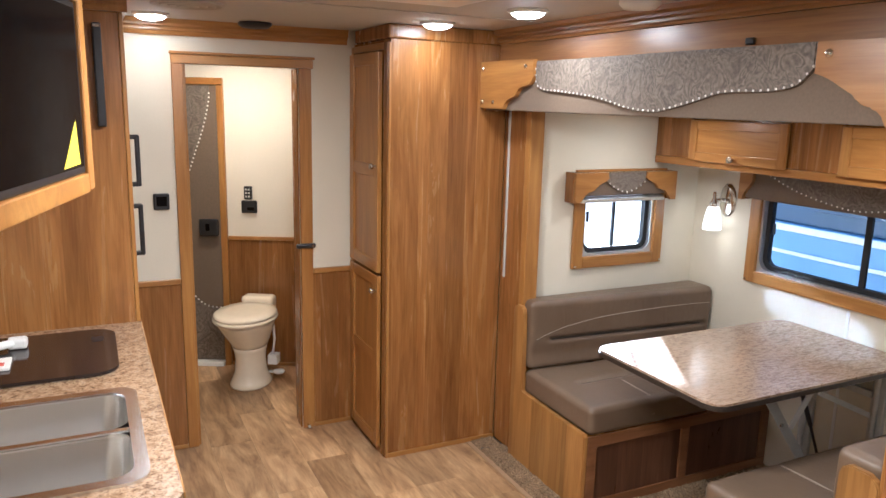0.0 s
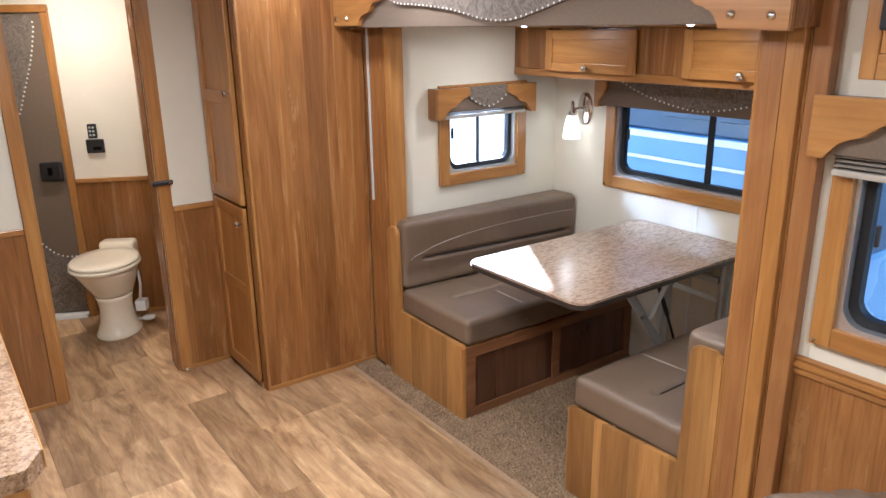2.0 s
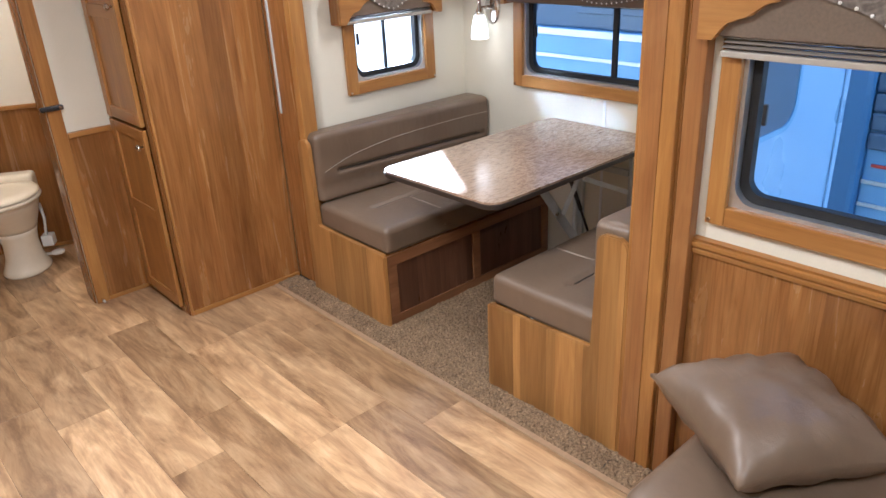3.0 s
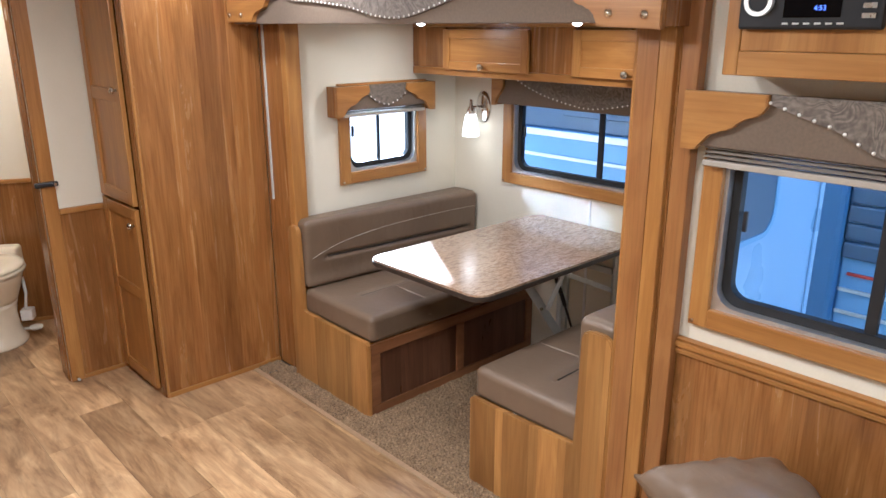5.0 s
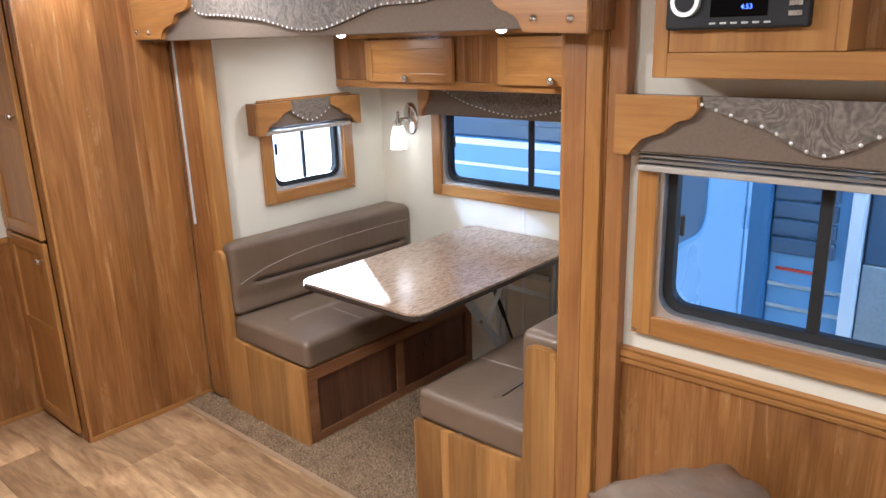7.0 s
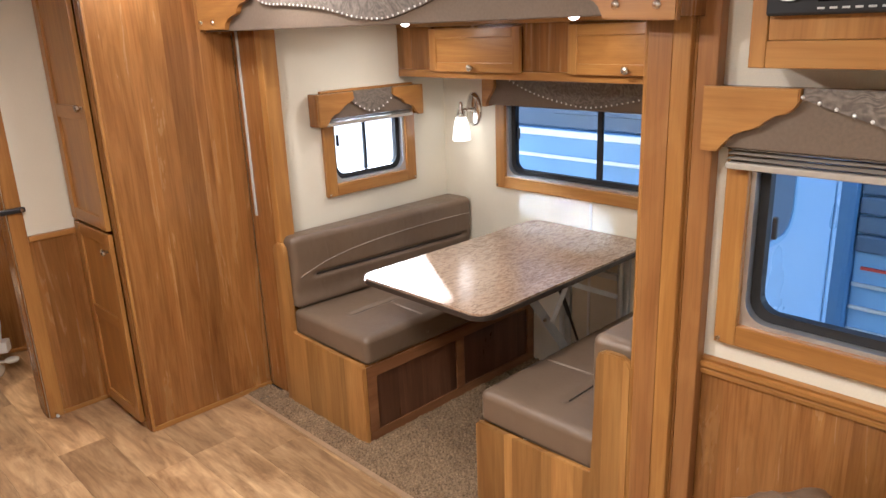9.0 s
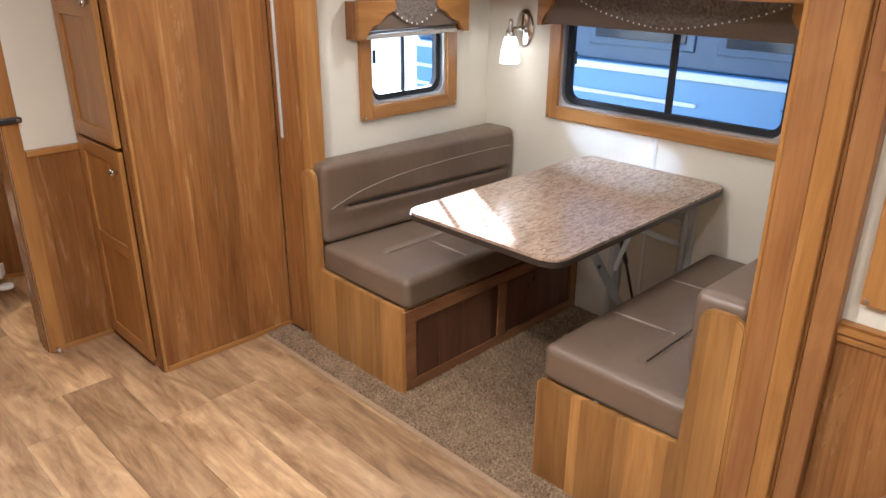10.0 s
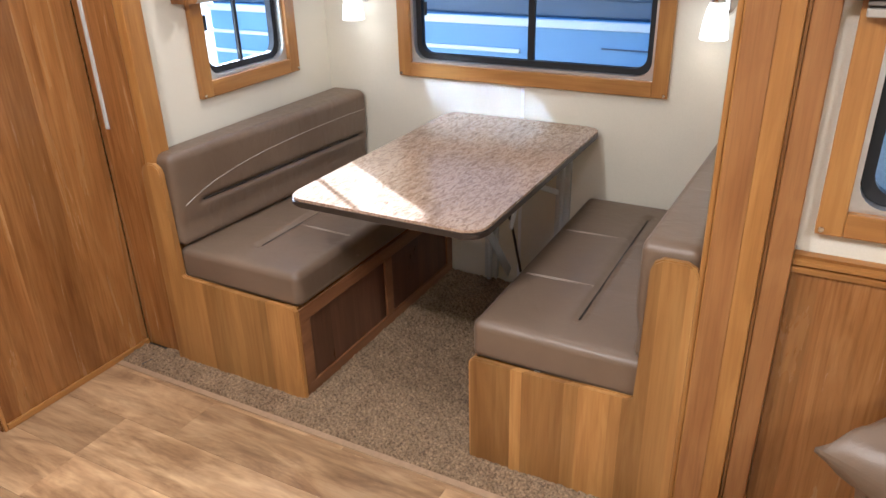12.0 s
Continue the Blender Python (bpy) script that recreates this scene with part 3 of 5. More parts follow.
nails(sd, [(x, -0.019, z) for x, z in along(low, 0.026)], 0.006, B_WALL)
lock = part("lock_box", boxed(0.084, 0.205, -0.055, -0.0185, 0.862, 0.972, 0.012), M["black"], sd, "black lock box", m=B_WALL)
part("lever", boxed(0.13, 0.155, -0.068, -0.0555, 0.90, 0.945, 0.005), M["screen"], lock, m=B_WALL)
part("sill", boxed(-0.52, 0.215, -0.06, -0.001, 0.001, 0.030, 0.004), M["white"], sd, "white door sill", m=B_WALL)
cp = thing("control_panel", tuple(B_WALL @ Vector((0.39, -0.01, 1.05))), "black wall control with small display", "control panel")
part("body", boxed(0.347, 0.445, -0.022, -0.0005, 1.012, 1.092, 0.006), M["black"], cp, m=B_WALL)
part("display", boxed(0.385, 0.43, -0.0245, -0.0225, 1.03, 1.05, 0.001), M["screen"], cp, m=B_WALL)
kp = thing("remote_control", tuple(B_WALL @ Vector((0.39, -0.01, 1.13))), "black remote in a wall holder", "remote control")
part("body", boxed(0.365, 0.415, -0.020, -0.0005, 1.098, 1.182, 0.006), M["black"], kp, m=B_WALL)
for i in range(3):
    for j in range(2):
        part("button", boxed(0.374 + 0.018 * j, 0.386 + 0.018 * j, -0.0235, -0.0205, 1.112 + 0.022 * i, 1.124 + 0.022 * i, 0.002), M["grey_paint"], kp, m=B_WALL)


def toilet():
    t = thing("toilet", (0.9, 4.42, 0), "bone-coloured porcelain trailer toilet with closed lid", "toilet")
    m = pose(0.89, 4.41, 0, 0, 0, -30) @ Matrix.Diagonal((1, 1, 1.04, 1))
    bm = lathe(bmesh.new(), [(0.128, 0.0), (0.130, 0.012), (0.118, 0.03), (0.098, 0.08), (0.092, 0.16), (0.100, 0.21), (0.108, 0.235)], 36, 0.95, 1.25)
    part("pedestal", bm, M["porcelain"], t, smooth=True, m=m)
    bm = lathe(bmesh.new(), [(0.109, 0.2355), (0.118, 0.26), (0.150, 0.33), (0.172, 0.385), (0.178, 0.408), (0.172, 0.412)], 36, 0.95, 1.18, lambda z: (0, -0.06 * max(0, z - 0.24) / 0.16))
    part("bowl", bm, M["porcelain"], t, smooth=True, m=m)
    sh = lambda z: (0, -0.07)
    part("seat", lathe(bmesh.new(), [(0.17, 0.4125), (0.188, 0.415), (0.192, 0.424), (0.188, 0.434), (0.17, 0.436)], 40, 0.98, 1.2, sh), M["porcelain"], t, smooth=True, m=m)
    part("lid", lathe(bmesh.new(), [(0.17, 0.4365), (0.184, 0.438), (0.187, 0.447), (0.175, 0.457), (0.11, 0.463), (0.02, 0.465)], 40, 0.98, 1.2, sh), M["porcelain"], t, smooth=True, m=m)
    part("rear_housing", soft_box(-0.10, 0.10, 0.13, 0.235, 0.36, 0.488, 0.022, 10), M["porcelain"], t, smooth=True, m=m)
    part("valve_box", boxed(0.095, 0.155, 0.03, 0.10, 0.10, 0.16, 0.006), M["white"], t, "small white valve box", m=m)
    part("hose", tube(bmesh.new(), [(0.12, 0.06, 0.16), (0.13, 0.07, 0.25), (0.115, 0.10, 0.33)], 0.008), M["white"], t, smooth=True, m=m)
    part("pedal", lathe(bmesh.new(), [(0.03, 0.058), (0.034, 0.064), (0.034, 0.072), (0.02, 0.078)], 20, 1, 1, lambda z: (0.17, 0.02)), M["white"], t, "foot flush pedal", smooth=True, m=m)
    part("pedal_arm", tube(bmesh.new(), [(0.09, 0.05, 0.05), (0.165, 0.025, 0.058)], 0.008), M["grey_paint"], t, m=m)


toilet()

# ---- wardrobe ----
wr = thing("wardrobe", (1.6, 3.41, 0), "tall reddish wood wardrobe with two panelled doors", "wardrobe")
part("body", boxed(1.303, 1.904, 3.163, DY - 0.0005, 0.0, 2.0, 0.002), M["panel"], wr)
part("corner_bead", boxed(1.290, 1.3025, 3.150, 3.1625, 0.0, 1.985, 0.004), M["honey_z"], wr)
part("base_trim", boxed(1.303, 1.90, 3.150, 3.1625, 0.0, 0.022, 0.003), M["honey_x"], wr)
part("stile", boxed(1.287, 1.3025, 3.163, 3.21, 0.0, 1.985, 0.002), M["panel"], wr)
part("stile", boxed(1.287, 1.3025, 3.625, DY - 0.001, 0.0, 1.985, 0.002), M["honey_z"], wr)
part("rail", boxed(1.287, 1.3025, 3.2105, 3.6245, 1.955, 1.985, 0.002), M["honey_y"], wr)
part("rail", boxed(1.287, 1.3025, 3.2105, 3.6245, 0.0, 0.03, 0.002), M["honey_y"], wr)
part("crown", boxed(1.288, 1.90, 3.150, DY - 0.046, 2.0005, CEIL - 0.001, 0.008), M["panel"], wr)


def shaker(m, w, h, t, mats, parent, name="door", rail=0.055, knob=None, mid=None):
    """A framed door in local x and z, its back at y = 0, its face at -t."""
    fz, fx, pm = mats
    d = part(name, boxed(-w / 2 + rail - 0.004, w / 2 - rail + 0.004, -t * 0.5, -0.001, rail - 0.004, h - rail + 0.004), pm, parent, m=m)
    part("stile", boxed(-w / 2, -w / 2 + rail, -t, 0, 0, h, 0.003), fz, d, m=m)
    part("stile", boxed(w / 2 - rail, w / 2, -t, 0, 0, h, 0.003), fz, d, m=m)
    part("rail", boxed(-w / 2 + rail, w / 2 - rail, -t + 0.001, 0, 0, rail, 0.003), fx, d, m=m)
    part("rail", boxed(-w / 2 + rail, w / 2 - rail, -t + 0.001, 0, h - rail, h, 0.003), fx, d, m=m)
    if mid is not None:
        part("rail", boxed(-w / 2 + rail, w / 2 - rail, -t + 0.001, 0, mid - rail / 2, mid + rail / 2, 0.003), fx, d, m=m)
    if knob:
        k = lathe(bmesh.new(), [(0.006, 0.0), (0.006, 0.010), (0.014, 0.016), (0.016, 0.023), (0.011, 0.029), (0.002, 0.031)], 18)
        part("knob", k, M["nickel"], d, "brushed nickel knob", smooth=True, m=m @ Matrix.Translation((knob[0], -t, knob[1])) @ pose(0, 0, 0, 90))
    return d


W_FRONT = facing((1.286, 3.418, 0), -90)
hz = (M["honey_z"], M["honey_y"], M["honey_z"])
shaker(W_FRONT @ pose(0, 0, 0.925), 0.40, 1.02, 0.022, hz, wr, knob=(0.172, 0.505), mid=0.48)
shaker(W_FRONT @ pose(0, 0, 0.035), 0.40, 0.875, 0.020, hz, wr, knob=(0.172, 0.80), mid=0.46)

ds = thing("door_stop", (1.033, DY - 0.035, 0.0), "small pale-tipped door stop by the casing foot", "door stop")
part("spring", cyl(bmesh.new(), (1.036, DY - 0.019, 0.02), (1.036, DY - 0.045, 0.02), 0.006, seg=12), M["chrome"], ds)
part("tip", cyl(bmesh.new(), (1.036, DY - 0.0455, 0.02), (1.036, DY - 0.058, 0.02), 0.007, 0.006, seg=14), M["grey_paint"], ds, "pale rubber tip")

# ---- windows ----
def window(name, m, hole, casing, mull, label, bar=0.014):
    """hole: x0, x1, z0, z1 of the opening in local wall places; mull: x of the meeting bar."""
    x0, x1, z0, z1 = hole
    xc, zc, w, h = (x0 + x1) / 2, (z0 + z1) / 2, x1 - x0, z1 - z0
    c = m @ Matrix.Translation((xc, 0, zc))
    wd = thing(name, tuple(c.translation), label, "window", kind="structure")
    hx = M["honey_x"] if abs(m[0][0]) > 0.5 else M["honey_y"]
    k = casing
    for a, b, e, f, mat in ((-w / 2 - k, -w / 2 + 0.004, -h / 2 - k, h / 2 + k, M["honey_z"]), (w / 2 - 0.004, w / 2 + k, -h / 2 - k, h / 2 + k, M["honey_z"]),
                            (-w / 2 + 0.004, w / 2 - 0.004, -h / 2 - k, -h / 2 + 0.004, hx), (-w / 2 + 0.004, w / 2 - 0.004, h / 2 - 0.004, h / 2 + k, hx)):
        part("casing", boxed(a, b, -0.022, -0.0005, e, f, 0.003), mat, wd, m=c)
    for sx in (-1, 1):
        part("screw", cyl(bmesh.new(), (sx * (w / 2 + k - 0.012), -0.0225, -h / 2 - k + 0.012), (sx * (w / 2 + k - 0.012), -0.026, -h / 2 - k + 0.012), 0.006, seg=10), M["nickel"], wd, m=c)
    part("reveal", ring(bmesh.new(), w - 0.002, h - 0.002, 0.002, w - 0.03, h - 0.03, 0.055, -0.004, 0.062), M["alu"], wd, "bare aluminium liner", m=c)
    part("gasket", ring(bmesh.new(), w - 0.0305, h - 0.0305, 0.055, w - 0.078, h - 0.078, 0.045, 0.022, 0.050), M["rubber"], wd, "black rubber gasket", m=c)
    part("meeting_bar", boxed(mull - xc - bar, mull - xc + bar, 0.030, 0.046, -h / 2 + 0.032, h / 2 - 0.032, 0.003), M["rubber"], wd, m=c)
    part("finger_pull", boxed(-w / 2 + 0.05, -w / 2 + 0.062, 0.022, 0.034, -0.02, 0.035, 0.003), M["black"], wd, m=c)
    g = part("pane", boxed(-w / 2 + 0.03, mull - xc, 0.036, 0.039, -h / 2 + 0.03, h / 2 - 0.03), M["glass"], wd, m=c)
    g2 = part("pane", boxed(mull - xc, w / 2 - 0.03, 0.041, 0.044, -h / 2 + 0.03, h / 2 - 0.03), M["glass"], wd, m=c)
    g.visible_shadow = g2.visible_shadow = False
    return wd


window("window_1", S_WALL, WIN1, 0.054, -2.007, "sliding window with wood casing over the dinette")
window("window_2", E_WALL, WIN2, 0.050, -0.474, "sliding window with wood casing and black gasket")
window("window_3", N_WALL, WIN3, 0.054, 2.47, "small sliding window with wood casing", 0.007)


def valance(name, m, u0, u1, z0, z1, back, front, left, right, wave, label, step, r, plain_z=None, screws=()):
    """A shaped window top: wood ends with a scalloped edge, a suede band and a tooled panel that hangs in waves."""
    v = thing(name, tuple(m @ Vector(((u0 + u1) / 2, front, z0))), label, "valance")
    hx = M["honey_x"] if abs(m[0][0]) > 0.5 else M["honey_y"]
    part("end_board", prism(bmesh.new(), left, 1, front, front + 0.020, 0.003), hx, v, "scalloped honey-coloured wood end", m=m)
    part("end_board", prism(bmesh.new(), right, 1, front, front + 0.020, 0.003), hx, v, "scalloped honey-coloured wood end", m=m)
    for a in (u0, u1 - 0.02):
        part("return_board", boxed(a, a + 0.02, front + 0.0205, back - 0.001, z0, z1 - 0.002, 0.002), M["panel"], v, m=m)
    part("band", boxed(u0 + 0.021, u1 - 0.021, front + 0.0205, front + 0.04, plain_z if plain_z else z0 + 0.008, z1 - 0.003, 0.004), M["suede"], v, "plain taupe suede band", m=m)
    part("top_board", boxed(u0 + 0.021, u1 - 0.021, front + 0.0405, back - 0.001, z1 - 0.02, z1 - 0.003), M["panel"], v, m=m)
    w = curve(wave)
    part("tooled_panel", prism(bmesh.new(), [(wave[-1][0], z1), (wave[0][0], z1)] + w, 1, front + 0.009, front + 0.020, 0.003), M["paisley"], v, "grey-brown tooled paisley panel", m=m)
    nails(v, [(x, front + 0.008, z + 0.004) for x, z in along(w, step)], r, m)
    for x, z in screws:
        part("screw_cap", lathe(bmesh.new(), [(0.011, 0), (0.011, 0.003), (0.006, 0.007), (0.001, 0.008)], 14), M["chrome"], v, smooth=True, m=m @ Matrix.Translation((x, front, z)) @ pose(0, 0, 0, 90))
    return v


big_l = [(-3.158, 1.705), (-3.158, 1.918), (-2.70, 1.915)] + curve([(-2.70, 1.845), (-2.725, 1.812), (-2.775, 1.803), (-2.82, 1.790), (-2.835, 1.765), (-2.885, 1.752), (-2.925, 1.735), (-2.938, 1.705)], 4)
big_r = [(-0.978, 1.898), (-0.978, 1.683), (-1.165, 1.690)] + curve([(-1.172, 1.715), (-1.20, 1.738), (-1.235, 1.748), (-1.25, 1.765), (-1.285, 1.785), (-1.33, 1.81), (-1.373, 1.825)], 4) + [(-1.373, 1.903)]
valance("slide_valance", E_WALL, -3.158, -0.978, 1.69, 1.9045, 0.0, -0.175, big_l, big_r,
        [(-2.695, 1.87), (-2.685, 1.81), (-2.62, 1.785), (-2.50, 1.778), (-2.27, 1.755), (-2.10, 1.722), (-1.96, 1.715), (-1.82, 1.742), (-1.68, 1.775), (-1.52, 1.779), (-1.43, 1.795), (-1.38, 1.84)],
        "long upholstered valance with nailheads and scalloped wood ends", 0.0255, 0.0040,
        screws=((-3.13, 1.735), (-3.03, 1.735), (-3.13, 1.885), (-2.76, 1.885), (-1.335, 1.873), (-1.035, 1.868), (-1.13, 1.722), (-1.025, 1.718)))

v2l = [(-0.955, 1.39), (-0.955, 1.537), (-0.742, 1.537)] + curve([(-0.742, 1.51), (-0.762, 1.485), (-0.80, 1.475), (-0.825, 1.45), (-0.87, 1.437), (-0.895, 1.415), (-0.915, 1.39)], 4)
v2r = [(0.007, 1.537), (0.007, 1.39)] + curve([(-0.033, 1.39), (-0.053, 1.415), (-0.078, 1.437), (-0.123, 1.45), (-0.148, 1.475), (-0.186, 1.485), (-0.206, 1.51)], 4) + [(-0.206, 1.537)]
valance("window_valance", E_WALL, -0.955, 0.007, 1.39, 1.537, 0.0, -0.075, v2l, v2r, [(-0.738, 1.515), (-0.66, 1.49), (-0.58, 1.465), (-0.53, 1.437), (-0.474, 1.418), (-0.418, 1.437), (-0.37, 1.465), (-0.29, 1.49), (-0.21, 1.515)],
        "brown upholstered window valance with nailheads and wood ends", 0.036, 0.0045)
v3l = [(2.135, 1.27), (2.135, 1.415), (2.33, 1.415)] + curve([(2.335, 1.385), (2.31, 1.368), (2.275, 1.358), (2.25, 1.33), (2.205, 1.318), (2.19, 1.295), (2.165, 1.27)], 4)
v3r = [(2.765, 1.415), (2.765, 1.27)] + curve([(2.735, 1.27), (2.71, 1.295), (2.695, 1.318), (2.65, 1.33), (2.625, 1.358), (2.59, 1.368), (2.565, 1.385)], 4) + [(2.57, 1.415)]
valance("window_valance", N_WALL, 2.135, 2.765, 1.27, 1.417, 0.0, -0.085, v3l, v3r, [(2.32, 1.375), (2.36, 1.345), (2.40, 1.325), (2.45, 1.312), (2.50, 1.325), (2.54, 1.345), (2.58, 1.375)],
        "small wood window valance with a tooled scalloped panel", 0.03, 0.0045, plain_z=1.300)
v1l = [(-2.60, 1.305), (-2.60, 1.448), (-2.52, 1.448)] + curve([(-2.52, 1.40), (-2.54, 1.37), (-2.565, 1.34), (-2.575, 1.305)], 4)
v1r = [(-1.45, 1.448), (-1.45, 1.305)] + curve([(-1.475, 1.305), (-1.485, 1.34), (-1.51, 1.37), (-1.53, 1.40)], 4) + [(-1.53, 1.448)]
valance("window_valance", S_WALL, -2.60, -1.45, 1.305, 1.448, 0.0, -0.10, v1l, v1r, [(-2.45, 1.44), (-2.36, 1.40), (-2.25, 1.365), (-2.10, 1.335), (-2.0, 1.325), (-1.90, 1.335), (-1.75, 1.365), (-1.62, 1.40), (-1.53, 1.44)],
        "brown upholstered valance with nailheads under the cabinets", 0.026, 0.004)


def pleats(name, m, u0, u1, z0, n, front, back, label):
    s = thing(name, tuple(m @ Vector(((u0 + u1) / 2, front, z0))), label, "blind")
    for i in range(n):
        part("pleat", prism(bmesh.new(), [(front + 0.012 * (i % 2) * 0.3, z0 + 0.012 * i + 0.006), (back, z0 + 0.012 * i + 0.0115), (back, z0 + 0.012 * i)], 0, u0, u1), M["shade_cloth"], s, m=m)
    part("bottom_rail", boxed(u0, u1, front - 0.004, back + 0.004, z0 - 0.016, z0 - 0.0005, 0.003), M["shade_rail"], s, "pale bottom rail", m=m)


pleats("pleated_shade", E_WALL, -0.90, -0.05, 1.365, 8, -0.050, -0.026, "folded taupe pleated shade under the valance")
pleats("pleated_shade", N_WALL, 2.19, 2.71, 1.283, 5, -0.060, -0.030, "folded taupe pleated shade under the valance")

# ---- dinette ----
def crease_seat(y_mid, x_a, x_b, x_cross, top):
    def press(x, y, z):
        if z < top - 0.03:
            return (0, 0, 0)
        d = 0.0
        if x_a < x < x_b:
            d += 0.016 * math.exp(-((y - y_mid) / 0.011) ** 2)
        for xc in x_cross:
            d += 0.005 * math.exp(-((x - xc) / 0.012) ** 2)
        d -= 0.006 * math.sin(math.pi * min(1, max(0, (x - 1.9) / 1.05))) * math.exp(-((y - y_mid) / 0.2) ** 2)
        return (0, 0, -d)
    return press


def bench(name, y_front, y_post, y_back, label, panels):
    """A bench along x. y_front: the edge by the aisle between the benches; y_back: behind the backrest."""
    s = 1 if y_back > y_front else -1
    b = thing(name, (2.4, (y_front + y_back) / 2, 0), label, "bench")
    # end panel with its tall rounded post
    prof = [(y_front, 0.0), (y_front, 0.354), (y_front + s * 0.012, 0.367), (y_post - s * 0.012, 0.369), (y_post, 0.378), (y_post + s * 0.004, 0.755)]
    prof += [(y_post + s * 0.012, 0.778), (y_post + s * 0.032, 0.790), (y_back - s * 0.032, 0.790), (y_back - s * 0.010, 0.778), (y_back, 0.755), (y_back, 0.0)]
    part("end_panel", prism(bmesh.new(), prof, 0, 1.872, 1.894, 0.004), M["stave_z"], b, "honey-coloured glued wood end panel")
    x0, x1 = 1.8945, SX - 0.004
    f = part("front_panel", boxed(x0, x1, *sorted((y_front + s * 0.010, y_front + s * 0.016)), 0.0, 0.345), M["cherry_shaded"], b, "wood panels in a frame, shade put into their dark colour")
    for p, q, r, t, mt in ((x0, x1, 0.30, 0.352, "honey_x"), (x0, x1, 0.0, 0.05, "honey_x"), (x0, x0 + 0.05, 0.0505, 0.2995, "honey_z"), (2.42, 2.47, 0.0505, 0.2995, "honey_z"), (x1 - 0.05, x1, 0.0505, 0.2995, "honey_z")):
        part("frame_rail", boxed(p, q, *sorted((y_front, y_front + s * 0.0098)), r, t, 0.002), M["cherry_x"], f)
    part("box_top", boxed(x0, x1, *sorted((y_front + s * 0.017, y_back)), 0.335, 0.352), M["panel"], b)
    # seat cushion, sloping a little down to the back
    c0, c1 = sorted((y_front - s * 0.002, y_post + s * 0.02))
    ymid = y_front + s * 0.27
    seat = part("seat_cushion", soft_box(1.897, x1 - 0.005, c0, c1, 0.3525, 0.478, 0.028, 56, crease_seat(ymid, 2.03, 2.86, (2.24, 2.62), 0.478)), M["leather"], b, "taupe leatherette seat cushion", smooth=True)
    for xc in (2.238, 2.246, 2.617, 2.625):
        pts = [(xc, y_front - s * 0.002, 0.40), (xc, y_front + s * 0.006, 0.46), (xc, y_front + s * 0.03, 0.4765), (xc, y_front + s * 0.15, 0.4795), (xc, ymid - s * 0.02, 0.4795)]
        part("stitching", tube(bmesh.new(), pts, 0.0012, 6), M["thread"], seat, "cream stitching")
    # dark tube laid in the fold to draw its shade
    part("seam", tube(bmesh.new(), [(x, ymid, 0.4695) for x in np.linspace(2.05, 2.84, 8)], 0.0035, 6), M["crease_shade"], seat, "dark line for the shade in the sewn-in crease")
    if s < 0:
        part("sewn_tag", boxed(1.893, 1.8965, 1.510, 1.526, 0.362, 0.367, 0.0005), M["paper"], seat, "white fabric tag")
    # back cushion
    q0, q1 = sorted((y_post - s * 0.055, y_back - s * 0.012 if s > 0 else y_back + 0.002))
    face = y_post - s * 0.055
    sway = lambda x: 0.03 - 0.07 * (x - 1.9) / 1.07 if s > 0 else -0.025 - 0.03 * (x - 1.9) / 1.07
    top = 0.818

    def press(x, y, z):
        d = 0.0
        if abs(y - face) < 0.03:
            d += 0.016 * math.exp(-((z - 0.625) / 0.011) ** 2) if 2.0 < x < 2.93 else 0
            d += 0.012 * math.exp(-((z - 0.55) / 0.05) ** 2)
            if z < 0.625:
                for xc in (2.24, 2.62):
                    d += 0.004 * math.exp(-((x - xc) / 0.008) ** 2)
        k = max(0.0, 1 - abs(y - face) / 0.12)
        return (0, s * d + sway(x) * k, 0)

    back = part("back_cushion", soft_box(1.897, x1 - 0.005, q0, q1, 0.482, top, 0.03, 56, press), M["leather"], b, "taupe leatherette back cushion", smooth=True)
    # same drawn shade along the fold of the backrest
    part("seam", tube(bmesh.new(), [(x, face + sway(x) + s * 0.012, 0.6245) for x in np.linspace(2.02, 2.91, 8)], 0.0035, 6), M["crease_shade"], back, "dark line for the shade in the sewn-in crease")
    pts = curve([(1.93, 0.632), (1.99, 0.655), (2.10, 0.686), (2.30, 0.715), (2.55, 0.73), (2.80, 0.736), (2.96, 0.734)], 6)
    line = [(x, face + sway(x) - s * 0.0003, z) for x, z in pts]
    part("stitching", tube(bmesh.new(), line, 0.0014, 6), M["thread"], back, "curved cream stitching")
    return b


bench("dinette_bench", 2.354, 2.862, 2.958, "taupe leatherette dinette bench on a wood box with end panel", True)
bench("dinette_bench", 1.722, 1.240, 1.120, "taupe leatherette dinette bench beside the upright trim", True)

# table with its wall legs
tb = thing("dinette_table", (2.43, 2.02, 0.74), "brown granite-look dinette table with a dark edge", "table")
out = [(2.432 + x, 2.018 + y) for x, y in rounded(1.095, 0.655, 0.055, 8)]
part("tabletop", prism(bmesh.new(), out, 2, 0.753, 0.762, 0.002), M["table"], tb)
inn = [(2.432 + x, 2.018 + y) for x, y in rounded(1.099, 0.659, 0.057, 8)]
part("edge_band", prism(bmesh.new(), inn, 2, 0.734, 0.7525, 0.003), M["dark_edge"], tb, "dark brown rubber edge")
for yy in (1.83, 2.15):
    leg = part("wall_leg", tube(bmesh.new(), [(2.955, yy, 0.70), (2.95, yy, 0.02)], 0.012), M["grey_paint"], tb, "pale grey metal leg")
    part("wall_plate", boxed(2.968, SX - 0.0005, yy - 0.03, yy + 0.03, 0.02, 0.70, 0.003), M["grey_paint"], leg)
